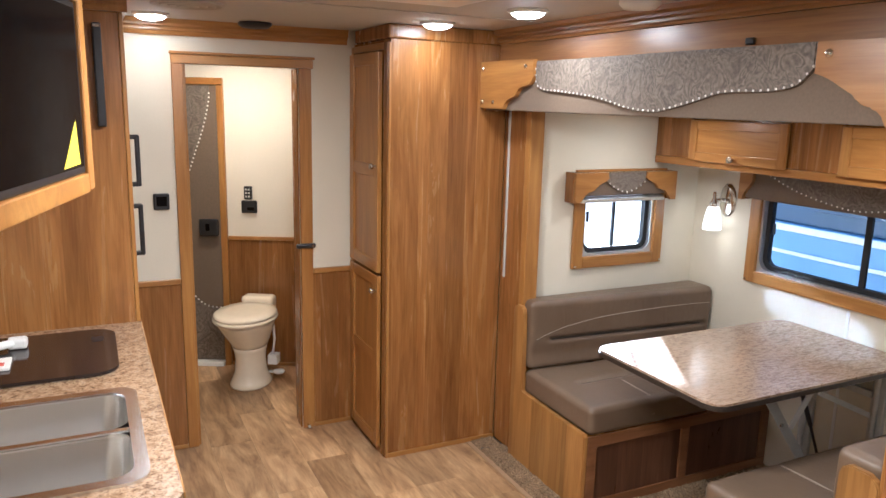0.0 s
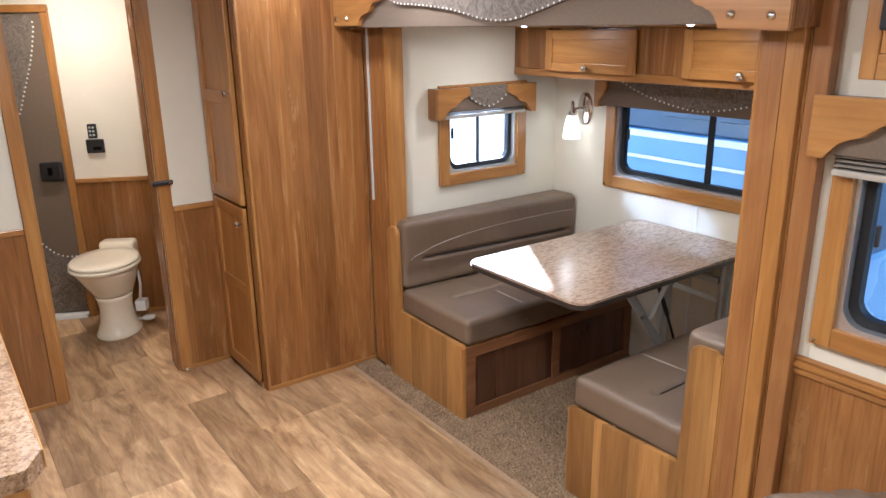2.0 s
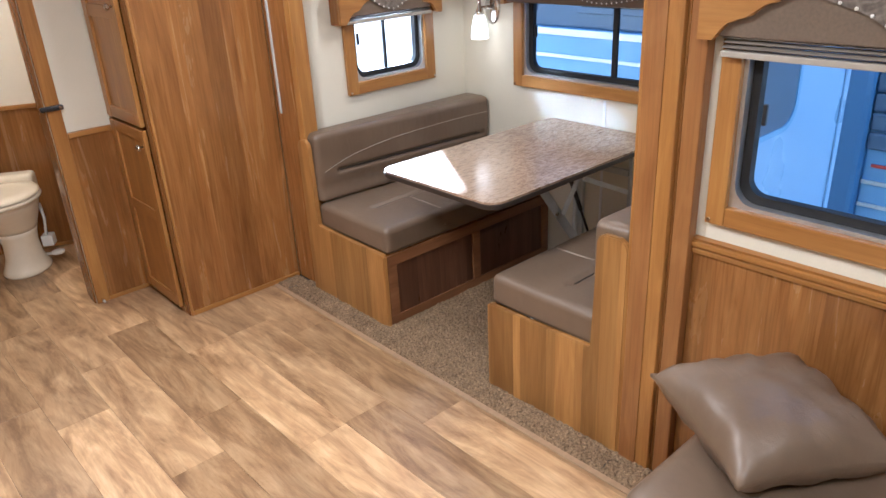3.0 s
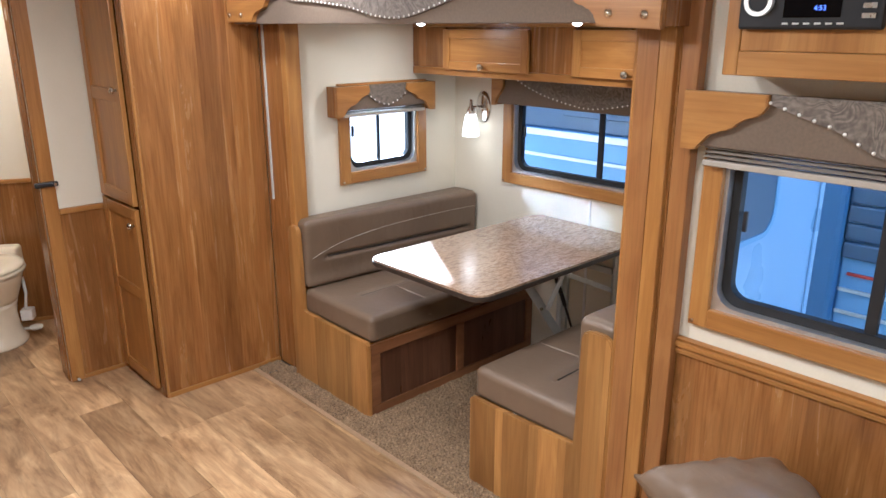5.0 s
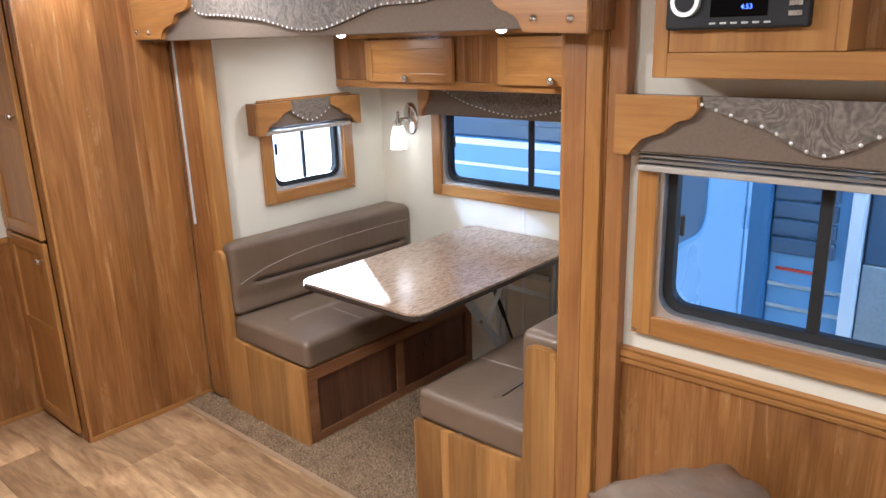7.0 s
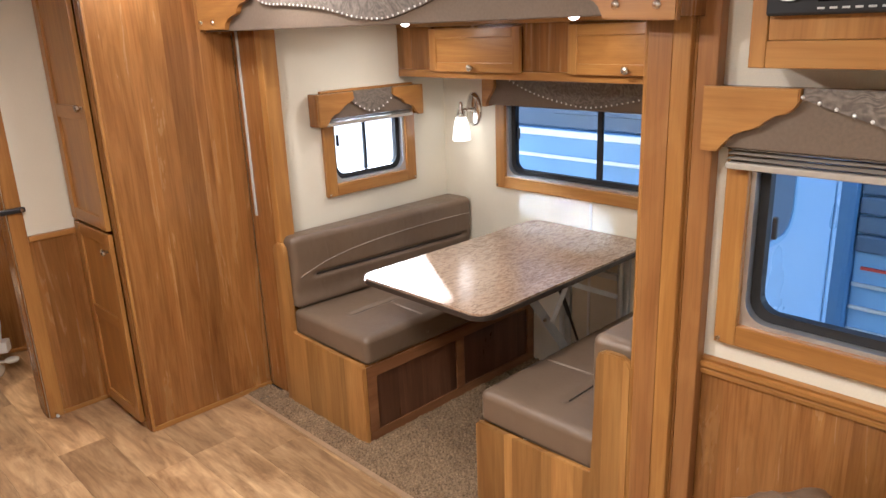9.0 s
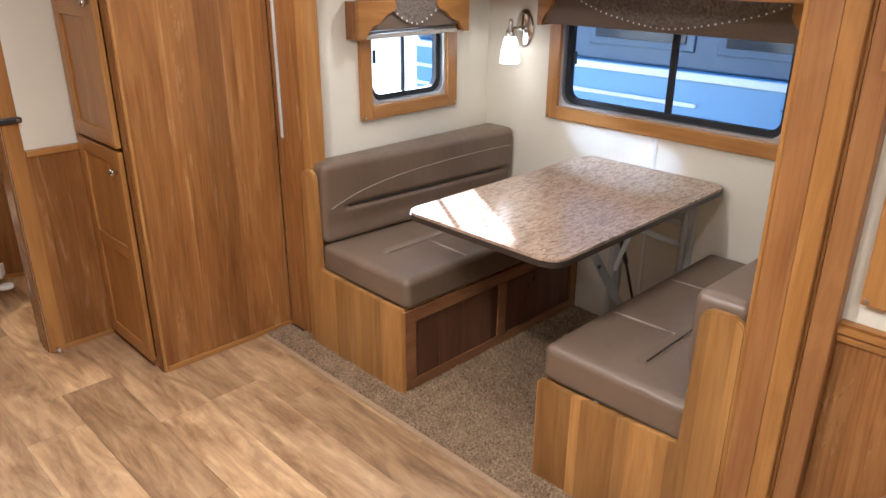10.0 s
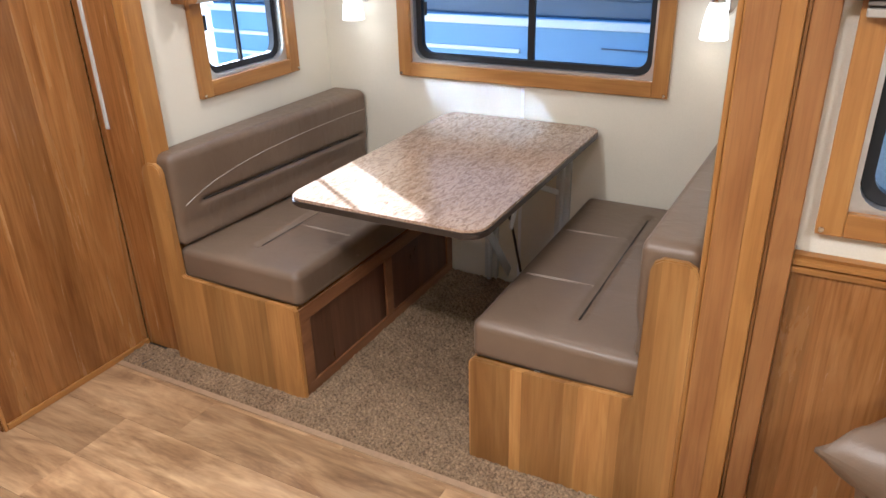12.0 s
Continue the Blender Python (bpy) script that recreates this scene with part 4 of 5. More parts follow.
part("cross_bar", boxed(2.942, 2.962, 1.845, 2.135, 0.56, 0.59, 0.003), M["grey_paint"], tb)


def flat_bar(xa, za, xb, zb, y, w, t=0.006):
    """A flat steel bar standing on edge between two points of x and z."""
    d = Vector((xb - xa, zb - za)).normalized() * (w / 2)
    return prism(bmesh.new(), [(xa - d.y, za + d.x), (xb - d.y, zb + d.x), (xb + d.y, zb - d.x), (xa + d.y, za - d.x)], 1, y - t / 2, y + t / 2, 0.0015)


long_leg = part("folding_leg", flat_bar(2.435, 0.728, 2.945, 0.075, 2.05, 0.046), M["grey_paint"], tb, "wide pale grey folding leg")
part("bolt", cyl(bmesh.new(), (2.672, 2.042, 0.405), (2.672, 2.036, 0.405), 0.009, seg=12), M["chrome"], long_leg)
lever = part("folding_lever", flat_bar(2.615, 0.700, 2.475, 0.510, 1.85, 0.030), M["grey_paint"], tb, "short pale grey folding lever")
part("brace", flat_bar(2.955, 0.480, 2.585, 0.650, 1.842, 0.022), M["grey_paint"], lever)
part("hinge_plate", boxed(2.56, 2.69, 1.838, 1.862, 0.690, 0.7335, 0.003), M["grey_paint"], lever)
part("bolt", cyl(bmesh.new(), (2.588, 1.838, 0.652), (2.588, 1.828, 0.652), 0.009, seg=12), M["chrome"], lever)
part("cross_bar", boxed(2.60, 2.635, 1.865, 2.045, 0.700, 0.7335, 0.004), M["grey_paint"], tb)
gs = part("gas_strut", tube(bmesh.new(), [(2.93, 1.99, 0.10), (2.76, 1.97, 0.42)], 0.006), M["black"], tb, "black gas strut")
part("gas_strut_barrel", tube(bmesh.new(), [(2.76, 1.97, 0.42), (2.60, 1.955, 0.715)], 0.010), M["black"], gs)

# upper cabinets
uc = thing("wall_cabinet", (2.83, 2.03, 1.46), "honey-coloured wood overhead cabinets with framed doors", "cabinet")
part("body", boxed(2.70, SX - 0.001, SY0 + 0.002, SY1 - 0.002, 1.470, 1.7205, 0.002), M["panel"], uc)
part("bottom_rail", boxed(2.680, 2.6995, SY0 + 0.002, SY1 - 0.002, 1.455, 1.492, 0.004), M["honey_y"], uc)
part("top_rail", boxed(2.680, 2.6995, SY0 + 0.002, SY1 - 0.002, 1.685, 1.7205, 0.003), M["honey_y"], uc)
C_FRONT = facing((2.6795, 0, 0), -90)
for yc in (2.443, 1.655):
    shaker(C_FRONT @ pose(-yc, 0, 1.485), 0.545, 0.19, 0.018, (M["honey_z"], M["honey_y"], M["honey_y"]), uc, rail=0.042, knob=(0.0, 0.022))
for a, b in ((2.716, 2.962), (1.929, 2.169), (1.108, 1.382)):
    part("stile", boxed(2.682, 2.6995, a, b, 1.4925, 1.6845, 0.002), M["panel"], uc)


def downlight(x, y, z, r, label):
    d = thing("downlight", (x, y, z), label, "ceiling light", group="ceiling puck lights")
    part("rim", lathe(bmesh.new(), [(r * 1.25, 0), (r * 1.25, -0.004), (r * 1.1, -0.012), (r, -0.013), (r, -0.001)], 28), M["white"], d, "white rim", smooth=True, m=Matrix.Translation((x, y, z)))
    part("lens", lathe(bmesh.new(), [(r * 0.98, -0.010), (r * 0.95, -0.018), (r * 0.7, -0.026), (r * 0.3, -0.030), (0.002, -0.031)], 28), M["puck"], d, "lit frosted lens", smooth=True, m=Matrix.Translation((x, y, z)))


for px, py, watt in PUCKS:
    downlight(px, py, CEIL - 0.0005, 0.060, "lit round ceiling puck light, of three seen and four added unseen")
downlight(0.75, 4.25, CEIL - 0.0005, 0.06, "added puck light on the bath ceiling, out of view")
for xx, yy in SLIDE_LIGHTS:
    downlight(xx, yy, S_CEIL - 0.0005, 0.022, "small lit downlight in the slide-out ceiling")


def sconce(y):
    s = thing("wall_sconce", (SX, y, 1.27), "chrome wall sconce with a lit frosted bell shade", "wall lamp", group="dinette sconces")
    m = facing((SX, y, 1.275), -90)
    part("back_plate", lathe(bmesh.new(), [(0.052, 0.0), (0.052, 0.006), (0.040, 0.014), (0.015, 0.018)], 30, 1.0, 1.65), M["chrome"], s, smooth=True, m=m @ pose(0, -0.0005, 0, 90))
    part("arm", tube(bmesh.new(), [(0, -0.015, 0), (0, -0.06, 0.004), (-0.012, -0.085, 0.0)], 0.009), M["chrome"], s, smooth=True, m=m)
    part("socket_cup", lathe(bmesh.new(), [(0.006, 0.045), (0.010, 0.035), (0.010, 0.012), (0.022, -0.01), (0.024, -0.03), (0.020, -0.034)], 20), M["chrome"], s, smooth=True, m=m @ Matrix.Translation((-0.012, -0.088, 0)))
    part("shade", lathe(bmesh.new(), [(0.024, -0.030), (0.032, -0.050), (0.040, -0.09), (0.046, -0.145), (0.043, -0.148), (0.036, -0.095), (0.02, -0.05)], 28), M["shade_lit"], s, "lit frosted glass bell", smooth=True, m=m @ Matrix.Translation((-0.012, -0.088, 0)))
    lamp("sconce_lamp", SX - 0.09, y + 0.012, 1.12, SCONCE_WATT, 0.06)


sconce(2.742)
sconce(1.300)

# ---- kitchen side ----
kc = thing("kitchen_cabinet", (-0.2, 2.15, 0), "wood kitchen base cabinet", "cabinet")
part("body", boxed(-0.598, 0.150, 1.50, 2.828, 0.0, 0.745, 0.003), M["panel"], kc)
part("front_rail", boxed(0.132, 0.150, 1.50, 2.828, 0.7455, 0.878, 0.002), M["honey_y"], kc)
part("end_rail", boxed(-0.598, 0.1315, 1.50, 1.515, 0.7455, 0.878, 0.002), M["panel"], kc)
K_FRONT = facing((0.151, 0, 0), 90)
for yc in (1.73, 2.16, 2.59):
    shaker(K_FRONT @ pose(yc, 0, 0.10), 0.40, 0.72, 0.018, hz, kc, knob=(0.15, 0.66))
part("end_trim", boxed(0.10, 0.165, 1.482, 1.4995, 0.0, 0.878, 0.003), M["honey_z"], kc)
ct = thing("worktop", (-0.2, 2.15, 0.88), "tan granite-look laminate worktop with clipped corner", "worktop")
SINK, STOVE = (-0.40, 0.145, 1.60, 2.165), (-0.40, 0.110, 2.290, 2.735)
o = bmesh.new()
for a, b, c, d in ((-0.598, -0.385, 1.47, 2.828), (0.13, 0.20, 1.53, 2.828), (-0.385, 0.13, 1.47, 1.615), (-0.385, 0.13, 2.15, 2.828)):
    box(o, a, b, c, d, 0.8795, 0.920)
prism(o, [(0.13, 1.47), (0.165, 1.47), (0.20, 1.53), (0.13, 1.53)], 2, 0.8795, 0.920)
bmesh.ops.remove_doubles(o, verts=o.verts, dist=1e-5)
part("slab", o, M["counter"], ct)
part("edge_band", boxed(0.2003, 0.204, 1.53, 2.828, 0.8795, 0.9195, 0.001), M["honey_y"], ct)
sk = thing("sink", (-0.13, 1.88, 0.92), "double-bowl stainless steel sink", "sink")
x0, x1, y0, y1 = SINK
bm = ring(bmesh.new(), x1 - x0, y1 - y0, 0.05, x1 - x0 - 0.062, y1 - y0 - 0.062, 0.05, -0.0035, 0.0035)
part("rim", bm, M["steel"], sk, m=Matrix.Translation(((x0 + x1) / 2, (y0 + y1) / 2, 0.9242)) @ pose(0, 0, 0, 90))
part("divider", boxed(x0 + 0.031, x1 - 0.031, 1.868, 1.892, 0.915, 0.9265, 0.003), M["steel"], sk)


def bowl(xa, xb, ya, yb, depth):
    bm = bmesh.new()
    cx, cy = (xa + xb) / 2, (ya + yb) / 2
    rings = []
    for k, (ins, z, r) in enumerate(((0.0, 0.926, 0.05), (0.004, 0.915, 0.05), (0.012, 0.80, 0.055), (0.03, 0.926 - depth + 0.02, 0.06), (0.06, 0.926 - depth, 0.06))):
        rings.append([bm.verts.new((cx + p[0], cy + p[1], z)) for p in rounded(xb - xa - 2 * ins, yb - ya - 2 * ins, r)])
    n = len(rings[0])
    for a, b in zip(rings, rings[1:]):
        for i in range(n):
            bm.faces.new((a[i], a[(i + 1) % n], b[(i + 1) % n], b[i]))
    bm.faces.new(rings[-1])
    return bm


for ya, yb in ((1.630, 1.870), (1.890, 2.138)):
    bw_ = part("bowl", bowl(x0 + 0.025, x1 - 0.03, ya, yb, 0.16), M["steel"], sk, smooth=True)
    part("drain", lathe(bmesh.new(), [(0.04, 0.0), (0.04, 0.003), (0.03, 0.004), (0.02, 0.002)], 20), M["chrome"], bw_, smooth=True, m=Matrix.Translation(((x0 + x1) / 2, (ya + yb) / 2, 0.7665)))
fa = thing("faucet", (-0.43, 1.90, 0.92), "chrome kitchen faucet with long spout", "faucet")
part("base", lathe(bmesh.new(), [(0.028, 0), (0.028, 0.02), (0.018, 0.03), (0.016, 0.12)], 20), M["chrome"], fa, smooth=True, m=Matrix.Translation((-0.43, 1.90, 0.9205)))
part("spout", tube(bmesh.new(), [(-0.43, 1.90, 1.035), (-0.42, 1.93, 1.06), (-0.37, 2.02, 1.07), (-0.33, 2.09, 1.06), (-0.325, 2.10, 1.04)], 0.011), M["chrome"], fa, smooth=True)
co = thing("cooktop", (-0.15, 2.51, 0.92), "cooktop under a smoked glass cover", "cooktop")
cov = [((STOVE[0] + STOVE[1]) / 2 + x, (STOVE[2] + STOVE[3]) / 2 + y) for x, y in rounded(STOVE[1] - STOVE[0], STOVE[3] - STOVE[2], 0.06, 6)]
part("cover", prism(bmesh.new(), cov, 2, 0.924, 0.934, 0.003), M["stove_glass"], co)
part("tray", prism(bmesh.new(), [(x * 0.985 - 0.002, 2.5125 + (y - 2.5125) * 0.97) for x, y in cov], 2, 0.9203, 0.9238), M["steel"], co)
part("finger_notch", prism(bmesh.new(), [(0.055 + x, 2.62 + y) for x, y in rounded(0.035, 0.05, 0.012)], 2, 0.9342, 0.9352), M["black"], co)
pk = thing("paper_packet", (-0.27, 2.44, 0.935), "small white instruction packet on the cooktop cover", "packet")
part("packet", boxed(-0.36, -0.18, 2.40, 2.50, 0.9345, 0.944, 0.002), M["paper"], pk)
part("print_bar", boxed(-0.215, -0.195, 2.42, 2.45, 0.9442, 0.9450), M["red"], pk)
tube_ = thing("grill_lifter", (-0.2, 2.56, 0.94), "white plastic handle lying on the cooktop cover", "handle")
part("shaft", tube(bmesh.new(), [(-0.38, 2.50, 0.947), (-0.25, 2.56, 0.955), (-0.17, 2.61, 0.956)], 0.013), M["white"], tube_, smooth=True)
part("head", boxed(-0.20, -0.145, 2.59, 2.635, 0.935, 0.968, 0.008), M["white"], tube_)

# tall panel and fridge beyond the worktop
tp = thing("fridge_cabinet", (-0.2, 3.2, 0), "tall reddish wood cabinet round the fridge", "cabinet")
part("side_panel", boxed(-0.598, 0.185, 2.830, 2.855, 0.0, 2.0, 0.002), M["panel"], tp)
part("front_stile", boxed(0.1855, 0.200, 2.826, 2.875, 0.0, 2.0, 0.003), M["honey_z"], tp)
part("top", boxed(-0.598, 0.200, 2.8555, DY - 0.05, 1.62, 2.0, 0.003), M["panel"], tp)
part("crown", prism(bmesh.new(), [(2.830 - p, z) for p, z in [(0.0, 2.0005), (0.008, 2.0005), (0.012, 2.014), (0.020, 2.02), (0.020, 2.03), (0.030, 2.04), (0.036, CEIL - 0.001), (-0.7, CEIL - 0.001), (-0.7, 2.0005)]], 0, -0.598, 0.215), M["stave_y"], tp)
fr = thing("fridge", (-0.2, 3.25, 0), "two-door trailer fridge with black loop handles", "fridge")
part("body", boxed(-0.55, 0.16, 2.88, 3.60, 0.10, 1.60, 0.006), M["black"], fr)
for z0_, z1_, h0, h1 in ((1.335, 1.595, 1.37, 1.575), (0.12, 1.325, 1.09, 1.30)):
    d = part("door", boxed(0.1605, 0.195, 2.885, 3.595, z0_, z1_, 0.006), M["fridge"], fr)
    hb = boxed(0.1955, 0.250, 3.19, 3.215, h0, h0 + 0.018, 0.004)
    box(hb, 0.1955, 0.250, 3.19, 3.215, h1 - 0.018, h1, 0.004)
    box(hb, 0.234, 0.252, 3.188, 3.217, h0 + 0.001, h1 - 0.001, 0.005)
    part("handle", hb, M["black"], d, "black loop handle")
sb = thing("wall_speaker", (0.117, 2.81, 1.79), "slim black speaker bar on the cabinet side", "speaker")
part("body", boxed(0.103, 0.130, 2.795, 2.8295, 1.62, 1.96, 0.005), M["black"], sb)
part("cap", boxed(0.106, 0.127, 2.7925, 2.7948, 1.945, 1.955, 0.001), M["chrome"], sb)

# angled television cabinet over the worktop
T = facing((0.054, 2.0, 0), 75)
tv = thing("tv_cabinet", (-0.05, 1.7, 1.5), "honey-coloured wood cabinet framing a television", "cabinet")
part("carcass", boxed(-0.80, 0.045, 0.022, 0.26, 1.525, CEIL - 0.002, 0.003), M["panel"], tv, m=T)
part("frame", boxed(0.004, 0.046, -0.012, 0.0215, 1.50, CEIL - 0.002, 0.004), M["honey_z"], tv, m=T)
part("frame", boxed(-0.80, 0.0035, -0.012, 0.0215, 1.495, 1.542, 0.004), M["honey_x"], tv, m=T)
part("frame", boxed(-0.80, 0.0035, -0.012, 0.0215, 1.935, CEIL - 0.002, 0.004), M["honey_x"], tv, m=T)
te = thing("television", (-0.05, 1.75, 1.55), "flat black television with a yellow sticker", "television")
part("bezel", boxed(-0.72, 0.003, -0.004, 0.020, 1.5425, 1.934, 0.004), M["black"], te, m=T)
part("screen", boxed(-0.70, -0.012, -0.0062, -0.0042, 1.560, 1.92, 0.001), M["screen"], te, "dark glossy screen", m=T)
part("sticker", prism(bmesh.new(), [(-0.165, 1.566), (-0.045, 1.568), (-0.062, 1.668)], 1, -0.0072, -0.0064), M["yellow"], te, "yellow triangular sticker", m=T)

# door-wall fittings and ceiling fittings
th = thing("thermostat", (0.358, DY, 1.24), "black square thermostat on the wall", "thermostat")
part("body", boxed(0.324, 0.394, DY - 0.022, DY - 0.0005, 1.207, 1.283, 0.006), M["black"], th)
part("display", boxed(0.336, 0.382, DY - 0.0235, DY - 0.0222, 1.225, 1.270, 0.001), M["screen"], th)
cv = thing("ceiling_vent", (0.43, 2.98, CEIL), "round taupe ceiling vent with ribs", "vent")
for i, r in enumerate((0.13, 0.10, 0.07, 0.04)):
    part("ring", lathe(bmesh.new(), [(r, -0.001), (r, -0.010 - 0.002 * i), (r - 0.012, -0.014 - 0.002 * i), (r - 0.02, -0.001)], 30), M["ceiling"], cv, smooth=True, m=Matrix.Translation((0.43, 2.98, CEIL)))
sm = thing("ceiling_speaker", (0.79, 3.55, CEIL), "low black ceiling detector", "detector")
part("body", lathe(bmesh.new(), [(0.075, -0.001), (0.075, -0.012), (0.06, -0.024), (0.02, -0.028)], 26), M["black"], sm, smooth=True, m=Matrix.Translation((0.79, 3.55, CEIL)))
ht = thing("roof_hatch", (1.0, 2.15, CEIL), "pale square roof vent frame in the ceiling", "roof vent")
part("frame", boxed(0.78, 1.22, 1.92, 2.36, CEIL - 0.022, CEIL - 0.0005, 0.006), M["white"], ht)
part("lens", boxed(0.83, 1.17, 1.97, 2.31, CEIL - 0.026, CEIL - 0.0225, 0.001), M["trailer_white"], ht)
sp = thing("smoke_alarm", (1.66, 1.95, CEIL), "white round smoke alarm on the ceiling", "alarm")
part("body", lathe(bmesh.new(), [(0.065, -0.001), (0.065, -0.02), (0.05, -0.034), (0.02, -0.037)], 26), M["white"], sp, smooth=True, m=Matrix.Translation((1.66, 1.95, CEIL)))

# ---- radio shelf on the side wall ----
rs = thing("radio_shelf", (1.85, 0.3, 1.58), "honey-coloured wood wall shelf with open cubby", "shelf")
part("side", boxed(1.780, RX - 0.001, 0.790, 0.825, 1.583, 1.904, 0.003), M["honey_z"], rs)
part("bottom_board", boxed(1.778, RX - 0.001, -0.9, 0.7895, 1.583, 1.637, 0.003), M["honey_y"], rs)
part("front_board", boxed(1.784, 1.800, 0.452, 0.7895, 1.6375, 1.904, 0.002), M["honey_z"], rs)
part("divider", boxed(1.780, RX - 0.001, 0.430, 0.4515, 1.6375, 1.904, 0.002), M["honey_z"], rs)
part("cubby_back", boxed(1.915, RX - 0.001, -0.9, 0.4295, 1.6375, 1.904), M["panel"], rs)
ra = thing("car_radio", (1.77, 0.64, 1.69), "black car radio with silver dial and blue display", "radio")
part("body", boxed(1.756, 1.7835, 0.497, 0.788, 1.684, 1.792, 0.006), M["rubber"], ra)
R_FRONT = facing((1.756, 0, 0), -90)
part("dial_ring", ring(bmesh.new(), 0.062, 0.062, 0.0305, 0.044, 0.044, 0.0215, -0.012, 0.0), M["nail"], ra, "silver dial ring", m=R_FRONT @ Matrix.Translation((-0.742, 0, 1.742)))
part("dial", cyl(bmesh.new(), (-0.742, -0.001, 1.742), (-0.742, -0.010, 1.742), 0.021), M["rubber"], ra, m=R_FRONT)
part("display_glass", boxed(-0.69, -0.575, -0.0015, -0.0005, 1.708, 1.772, 0.0004), M["screen"], ra, m=R_FRONT)
part("disc_slot", boxed(-0.66, -0.545, -0.002, -0.0016, 1.777, 1.781), M["screen"], ra, m=R_FRONT)
tx = bpy.data.curves.new("clock_digits", "FONT")
tx.body, tx.size, tx.extrude = "4:53", 0.014, 0.0002
tx.materials.append(M["display"])
to = new("clock_digits", tx)
to.parent = ra
to.matrix_parent_inverse = WORLD[ra.name].inverted()
to.matrix_basis = R_FRONT @ pose(-0.628, -0.0022, 1.722, 90)
for i in range(6):
    part("button", boxed(-0.69 + 0.022 * i, -0.677 + 0.022 * i, -0.003, -0.0005, 1.694, 1.698, 0.0006), M["grey_paint"], ra, m=R_FRONT)
for i in range(4):
    part("button", boxed(-0.535, -0.510, -0.004, -0.0005, 1.706 + 0.019 * i, 1.716 + 0.019 * i, 0.001), M["nickel"], ra, m=R_FRONT)

# ---- sofa with pillow ----
SOFA_END = 0.72
so = thing("sofa", (1.6, -0.1, 0), "taupe leatherette sofa along the side wall", "sofa")
part("base", boxed(1.34, RX - 0.03, -1.0, SOFA_END - 0.04, 0.0, 0.28, 0.01), M["leather"], so)
part("seat_cushion", soft_box(1.27, 1.90, 0.16, SOFA_END, 0.2805, 0.49, 0.05, 18), M["leather"], so, smooth=True)
part("seat_cushion", soft_box(1.27, 1.90, -0.60, 0.155, 0.2805, 0.49, 0.05, 18), M["leather"], so, smooth=True)
part("back_cushion", soft_box(1.70, 1.915, -0.60, 0.20, 0.491, 0.80, 0.06, 18), M["leather"], so, smooth=True)


def pillow():
    bm = bmesh.new()
    bmesh.ops.create_cube(bm, size=2.0)
    bmesh.ops.subdivide_edges(bm, edges=bm.edges[:], cuts=20, use_grid_fill=True)
    for v in bm.verts:
        a, b = v.co.x, v.co.y
        puff = max(0.0, (1 - a * a) * (1 - b * b)) ** 0.42
        pinch = 1 - 0.11 * (1 - a * a) * abs(b) ** 2, 1 - 0.11 * (1 - b * b) * abs(a) ** 2
        edge = max(abs(a), abs(b))
        wr_ = 0.008 * noise.noise(Vector((a * 2.5, b * 2.5, v.co.z * 2))) * (1 - edge ** 6)
        wr_ += 0.010 * edge ** 2 * (1 - edge ** 8) * math.sin(9 * math.atan2(b, a) + 2.5 * noise.noise(Vector((a * 4, b * 4, 1.0))))
        v.co = Vector((a * 0.215 * pinch[1], b * 0.215 * pinch[0], v.co.z * (0.004 + 0.085 * puff) + wr_))
    return bm


pl = thing("throw_pillow", (1.72, 0.68, 0.52), "plump taupe leatherette throw pillow on the sofa", "pillow")
PM = pose(1.635, 0.555, 0.585, 2.1, 2.8, -31.7) @ Matrix.Diagonal((0.95, 0.95, 1.15, 1))
pm_ = part("cover", pillow(), M["leather"], pl, smooth=True, m=PM)
seam = [(0.217 * sx * (1 - 0.11 * (1 - t * t)), 0.217 * t, 0.0) for sx in (1,) for t in np.linspace(-1, 1, 12)]
part("piping", tube(bmesh.new(), seam, 0.003, 6), M["thread"], pm_, m=PM)

# ---- outside ----
ss = thing("slide_skin", (2.55, SY0 - 0.065, 0.8), "pale silver outer skin of the slide-out with a dark window", "trailer skin", kind="structure")
# pale skin whose colour already holds the blue of open shade
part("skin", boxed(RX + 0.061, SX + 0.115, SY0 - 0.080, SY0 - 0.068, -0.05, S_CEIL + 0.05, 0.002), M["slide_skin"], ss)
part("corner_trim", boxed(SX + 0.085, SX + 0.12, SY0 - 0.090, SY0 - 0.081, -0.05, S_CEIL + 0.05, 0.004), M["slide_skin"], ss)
SKIN = Matrix.Translation((2.45, SY0 - 0.0806, 1.185))
part("window_rim", ring(bmesh.new(), 0.46, 0.40, 0.095, 0.42, 0.36, 0.08, -0.008, -0.0005), M["trailer_sky_tint"], ss, "rounded silver window rim", m=SKIN)
# the pane's reflection is put in as a plain grey-blue colour
part("window_pane", prism(bmesh.new(), rounded(0.421, 0.361, 0.08), 1, -0.004, -0.0006), M["trailer_grey"], ss, "tinted glass", m=SKIN)
solo("ground", boxed(-150, 150, -150, 150, -1.0, -0.85), M["asphalt"], "pale gravel lot", "ground", kind="structure")
nt = thing("horse_trailer", (6.2, 3.0, -0.85), "white and charcoal horse trailer parked alongside", "trailer")
part("lower_skin", boxed(5.0, 7.2, 1.80, 5.68, -0.45, 0.86, 0.02), M["trailer_sky_tint"], nt)
part("upper_skin", boxed(5.02, 7.2, 1.80, 5.68, 0.861, 3.05, 0.02), M["trailer_grey"], nt)
part("belt_moulding", boxed(4.975, 4.9995, 1.80, 5.68, 0.80, 0.855, 0.008), M["white"], nt)
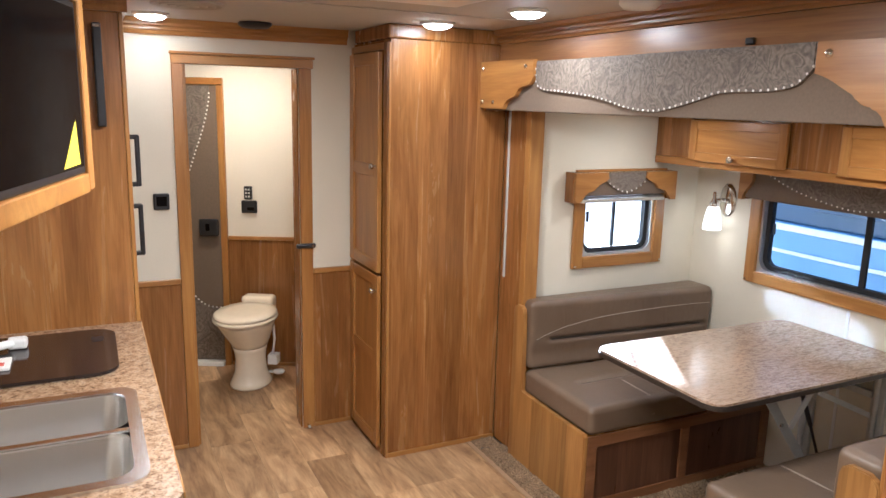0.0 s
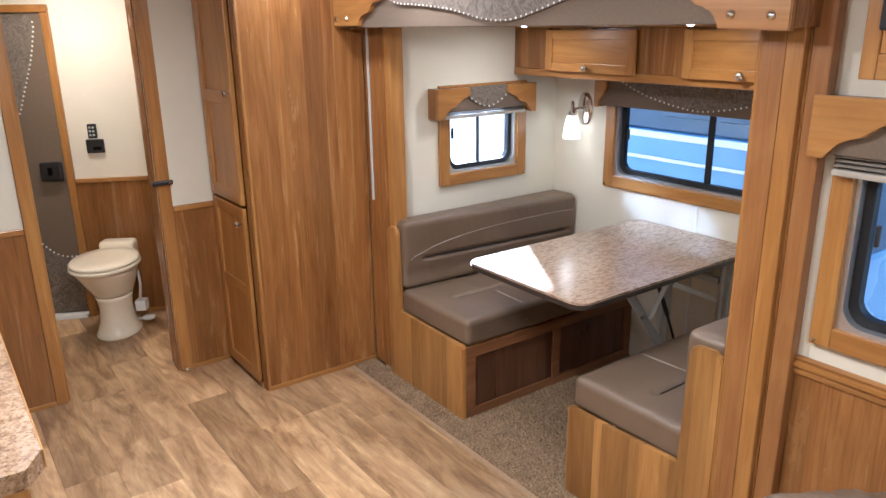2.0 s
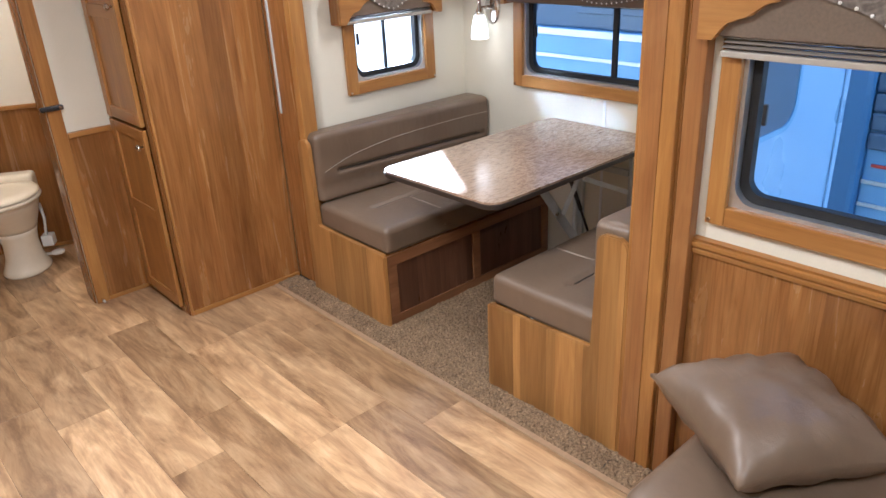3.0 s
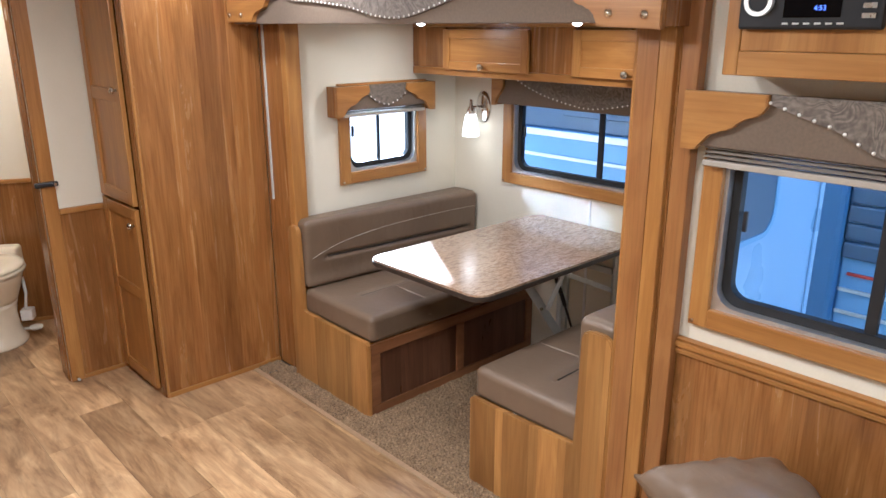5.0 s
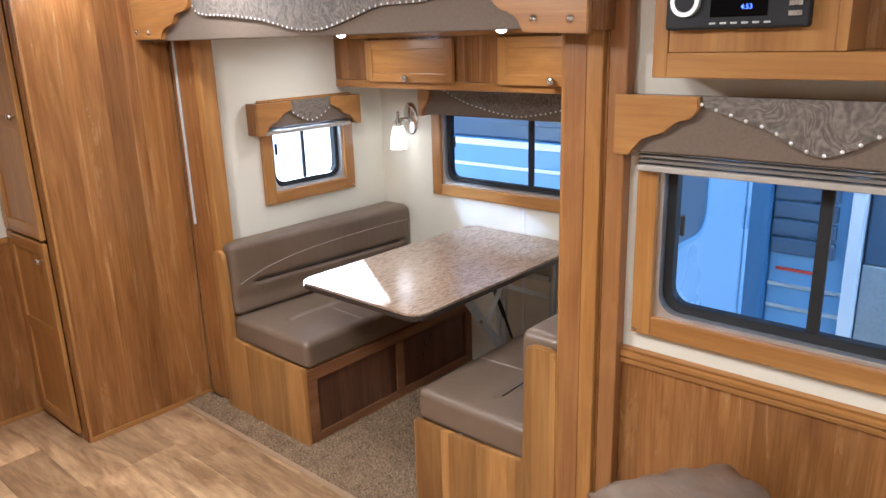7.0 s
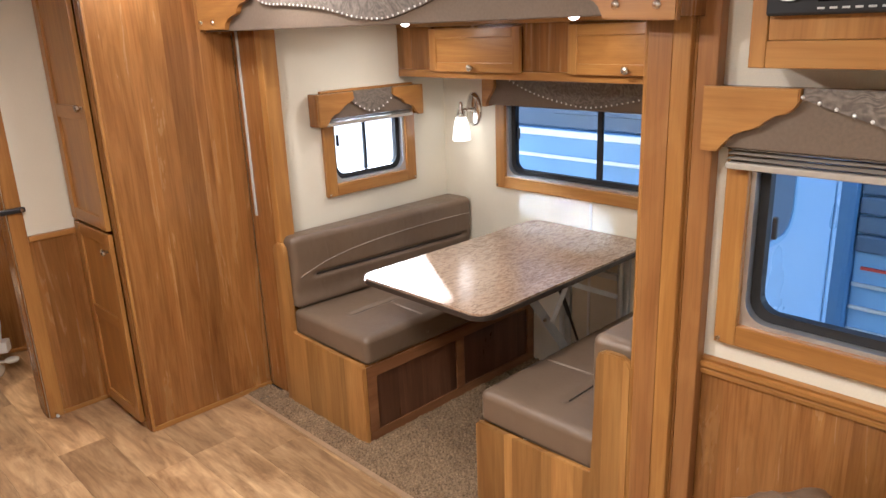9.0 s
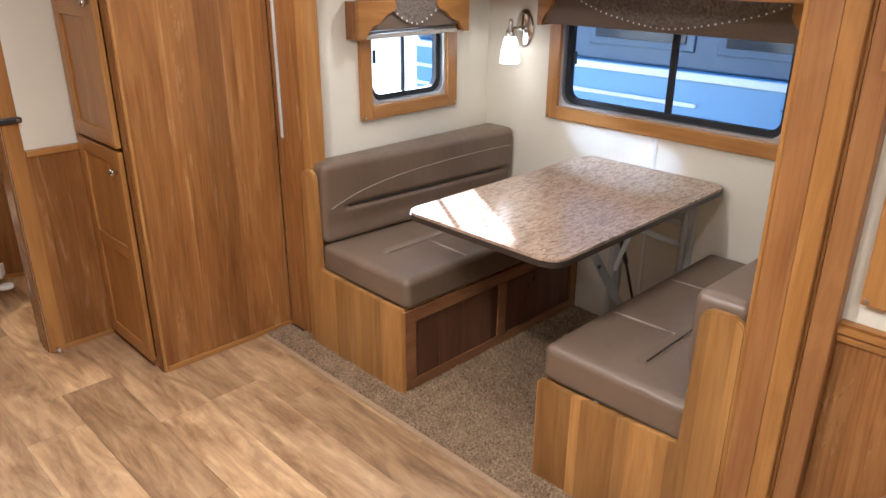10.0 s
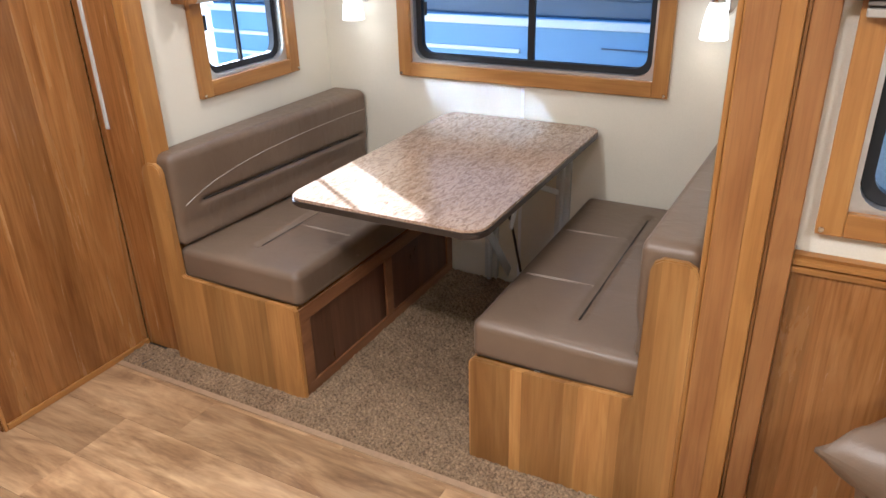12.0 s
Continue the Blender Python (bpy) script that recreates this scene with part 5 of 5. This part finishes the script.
for z in (0.62, 0.46, 0.28, 0.10):
    part("rib", boxed(4.978, 4.9995, 2.86, 5.68, z, z + 0.03, 0.008), M["white"], nt)
    part("groove", boxed(4.990, 4.9995, 1.85, 2.3, z + 0.06, z + 0.07, 0.002), M["trailer_grey"], nt)
for yc in (2.35, 3.35, 4.6):
    wn_ = part("window", boxed(5.0, 5.0195, yc - 0.42, yc + 0.42, 0.98, 1.55, 0.008), M["trailer_grey"], nt)
    part("pane", boxed(4.99, 4.9995, yc - 0.36, yc + 0.36, 1.03, 1.50, 0.004), M["trailer_glass"], wn_)
for yc in (2.6, 3.6):
    wh = part("wheel", cyl(bmesh.new(), (5.02, yc, -0.48), (5.3, yc, -0.48), 0.37, seg=28), M["black"], nt)
n2 = thing("camper_nose", (4.5, 0.9, -0.85), "white camper nose with louvres and tread plate", "trailer")
part("nose_skin", boxed(4.0, 5.6, 1.21, 1.66, -0.5, 2.6, 0.03), M["camper_sky_tint"], n2)
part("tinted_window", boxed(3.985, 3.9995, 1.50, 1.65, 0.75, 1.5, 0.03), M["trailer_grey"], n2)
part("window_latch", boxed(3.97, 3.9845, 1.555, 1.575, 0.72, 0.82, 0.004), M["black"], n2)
part("side_skin", boxed(4.06, 5.6, 0.845, 1.209, -0.5, 2.6, 0.01), M["trailer_sky_tint"], n2)
for i in range(6):
    part("louvre", boxed(4.03, 4.0595, 0.90, 1.205, 0.56 + 0.095 * i, 0.648 + 0.095 * i, 0.012), M["trailer_grey"], n2)
part("red_marker", boxed(4.045, 4.0595, 0.95, 1.17, 0.47, 0.485, 0.002), M["red"], n2)
for z in (0.02, 0.14, 0.26, 0.38):
    part("rib", boxed(4.045, 4.0595, 0.85, 1.205, z, z + 0.02, 0.004), M["alu"], n2)
part("corner_post", boxed(4.0, 4.06, 0.78, 0.844, -0.5, 2.6, 0.01), M["trailer_white"], n2)
part("dark_door", boxed(4.08, 5.6, 0.10, 0.779, 0.56, 2.6, 0.01), M["trailer_grey"], n2)
part("tread_plate", boxed(4.07, 5.6, 0.10, 0.779, -0.5, 0.559, 0.006), M["tread"], n2)
far = thing("horse_trailer", (3.6, 16.0, -0.85), "white trailer standing farther off in the sun", "trailer")
part("body", boxed(-2.0, 4.6, 16.0, 18.2, -0.45, 1.35, 0.05), M["trailer_white"], far)
part("belt_moulding", boxed(-2.0, 4.6, 15.96, 15.9995, 0.55, 0.62, 0.01), M["trailer_grey"], far)

# ---- carpet and floor planks ----
def carpet_mesh(x0, x1, y0, y1, step=0.0095):
    rng = np.random.default_rng(4)
    nx, ny = int((x1 - x0) / step), int((y1 - y0) / step)
    gx, gy = np.meshgrid(np.linspace(x0, x1, nx), np.linspace(y0, y1, ny), indexing="ij")
    gz = 0.004 + rng.random((nx, ny)) * 0.011
    gz[0, :] = gz[-1, :] = -0.003
    jx = gx + (rng.random((nx, ny)) - 0.5) * step * 0.7
    jy = gy + (rng.random((nx, ny)) - 0.5) * step * 0.7
    jx[-1], jx[0] = x1, x0
    co_ = np.stack([jx, jy, gz], -1).reshape(-1, 3)
    i = np.arange(nx * ny).reshape(nx, ny)
    q = np.stack([i[:-1, :-1], i[1:, :-1], i[1:, 1:], i[:-1, 1:]], -1).reshape(-1, 4)
    me = bpy.data.meshes.new("carpet")
    me.from_pydata(co_.tolist(), [], q.tolist())
    me.materials.append(M["carpet"])
    return me


tagged(new("carpet", carpet_mesh(1.762, 1.885, 0.926, 1.1065)), "brown and beige cut-pile carpet by the upright trim", "carpet", kind="stuff")
tagged(new("carpet", carpet_mesh(1.762, 1.897, 3.0455, 3.149)), "brown and beige cut-pile carpet by the wardrobe", "carpet", kind="stuff")
tagged(new("carpet", carpet_mesh(1.762, SX - 0.002, SY0 + 0.002, 3.045)), "brown and beige cut-pile carpet of the slide-out", "carpet", kind="stuff")
solo("carpet_edge_trim", boxed(1.738, 1.7615, 0.926, 3.150, -0.004, 0.004, 0.002), M["trim_tan"], "thin tan edge strip between carpet and planks", "trim", kind="structure")

PLANK_W, PLANK_L = 0.1985, 0.915
SEAMS = {1.5235: 2.638, 1.325: 1.935, 1.1265: 2.843, 0.928: 2.360, 0.7295: 3.03, 0.531: 3.60, 0.3325: 2.90, 0.134: 2.35, -0.0645: 1.7, -0.263: 3.1, -0.4615: 2.2, 1.722: 2.1}
for px, seam_y in SEAMS.items():
    x_end = min(px + PLANK_W, 1.737)
    y = seam_y - PLANK_L * 6
    while y < 5.3:
        a, b = max(y, -1.98), min(y + PLANK_L, 5.3)
        if b - a > 0.05:
            part("plank", boxed(px + 0.0003, x_end - 0.0003, a + 0.0003, b - 0.0003, -0.0055, 0.0, 0.0005, 1), M["floor"], floor)
        y += PLANK_L
part("plank", boxed(1.738, RX, -1.98, 0.925, -0.0055, 0.0, 0.0009, 1), M["floor"], floor)
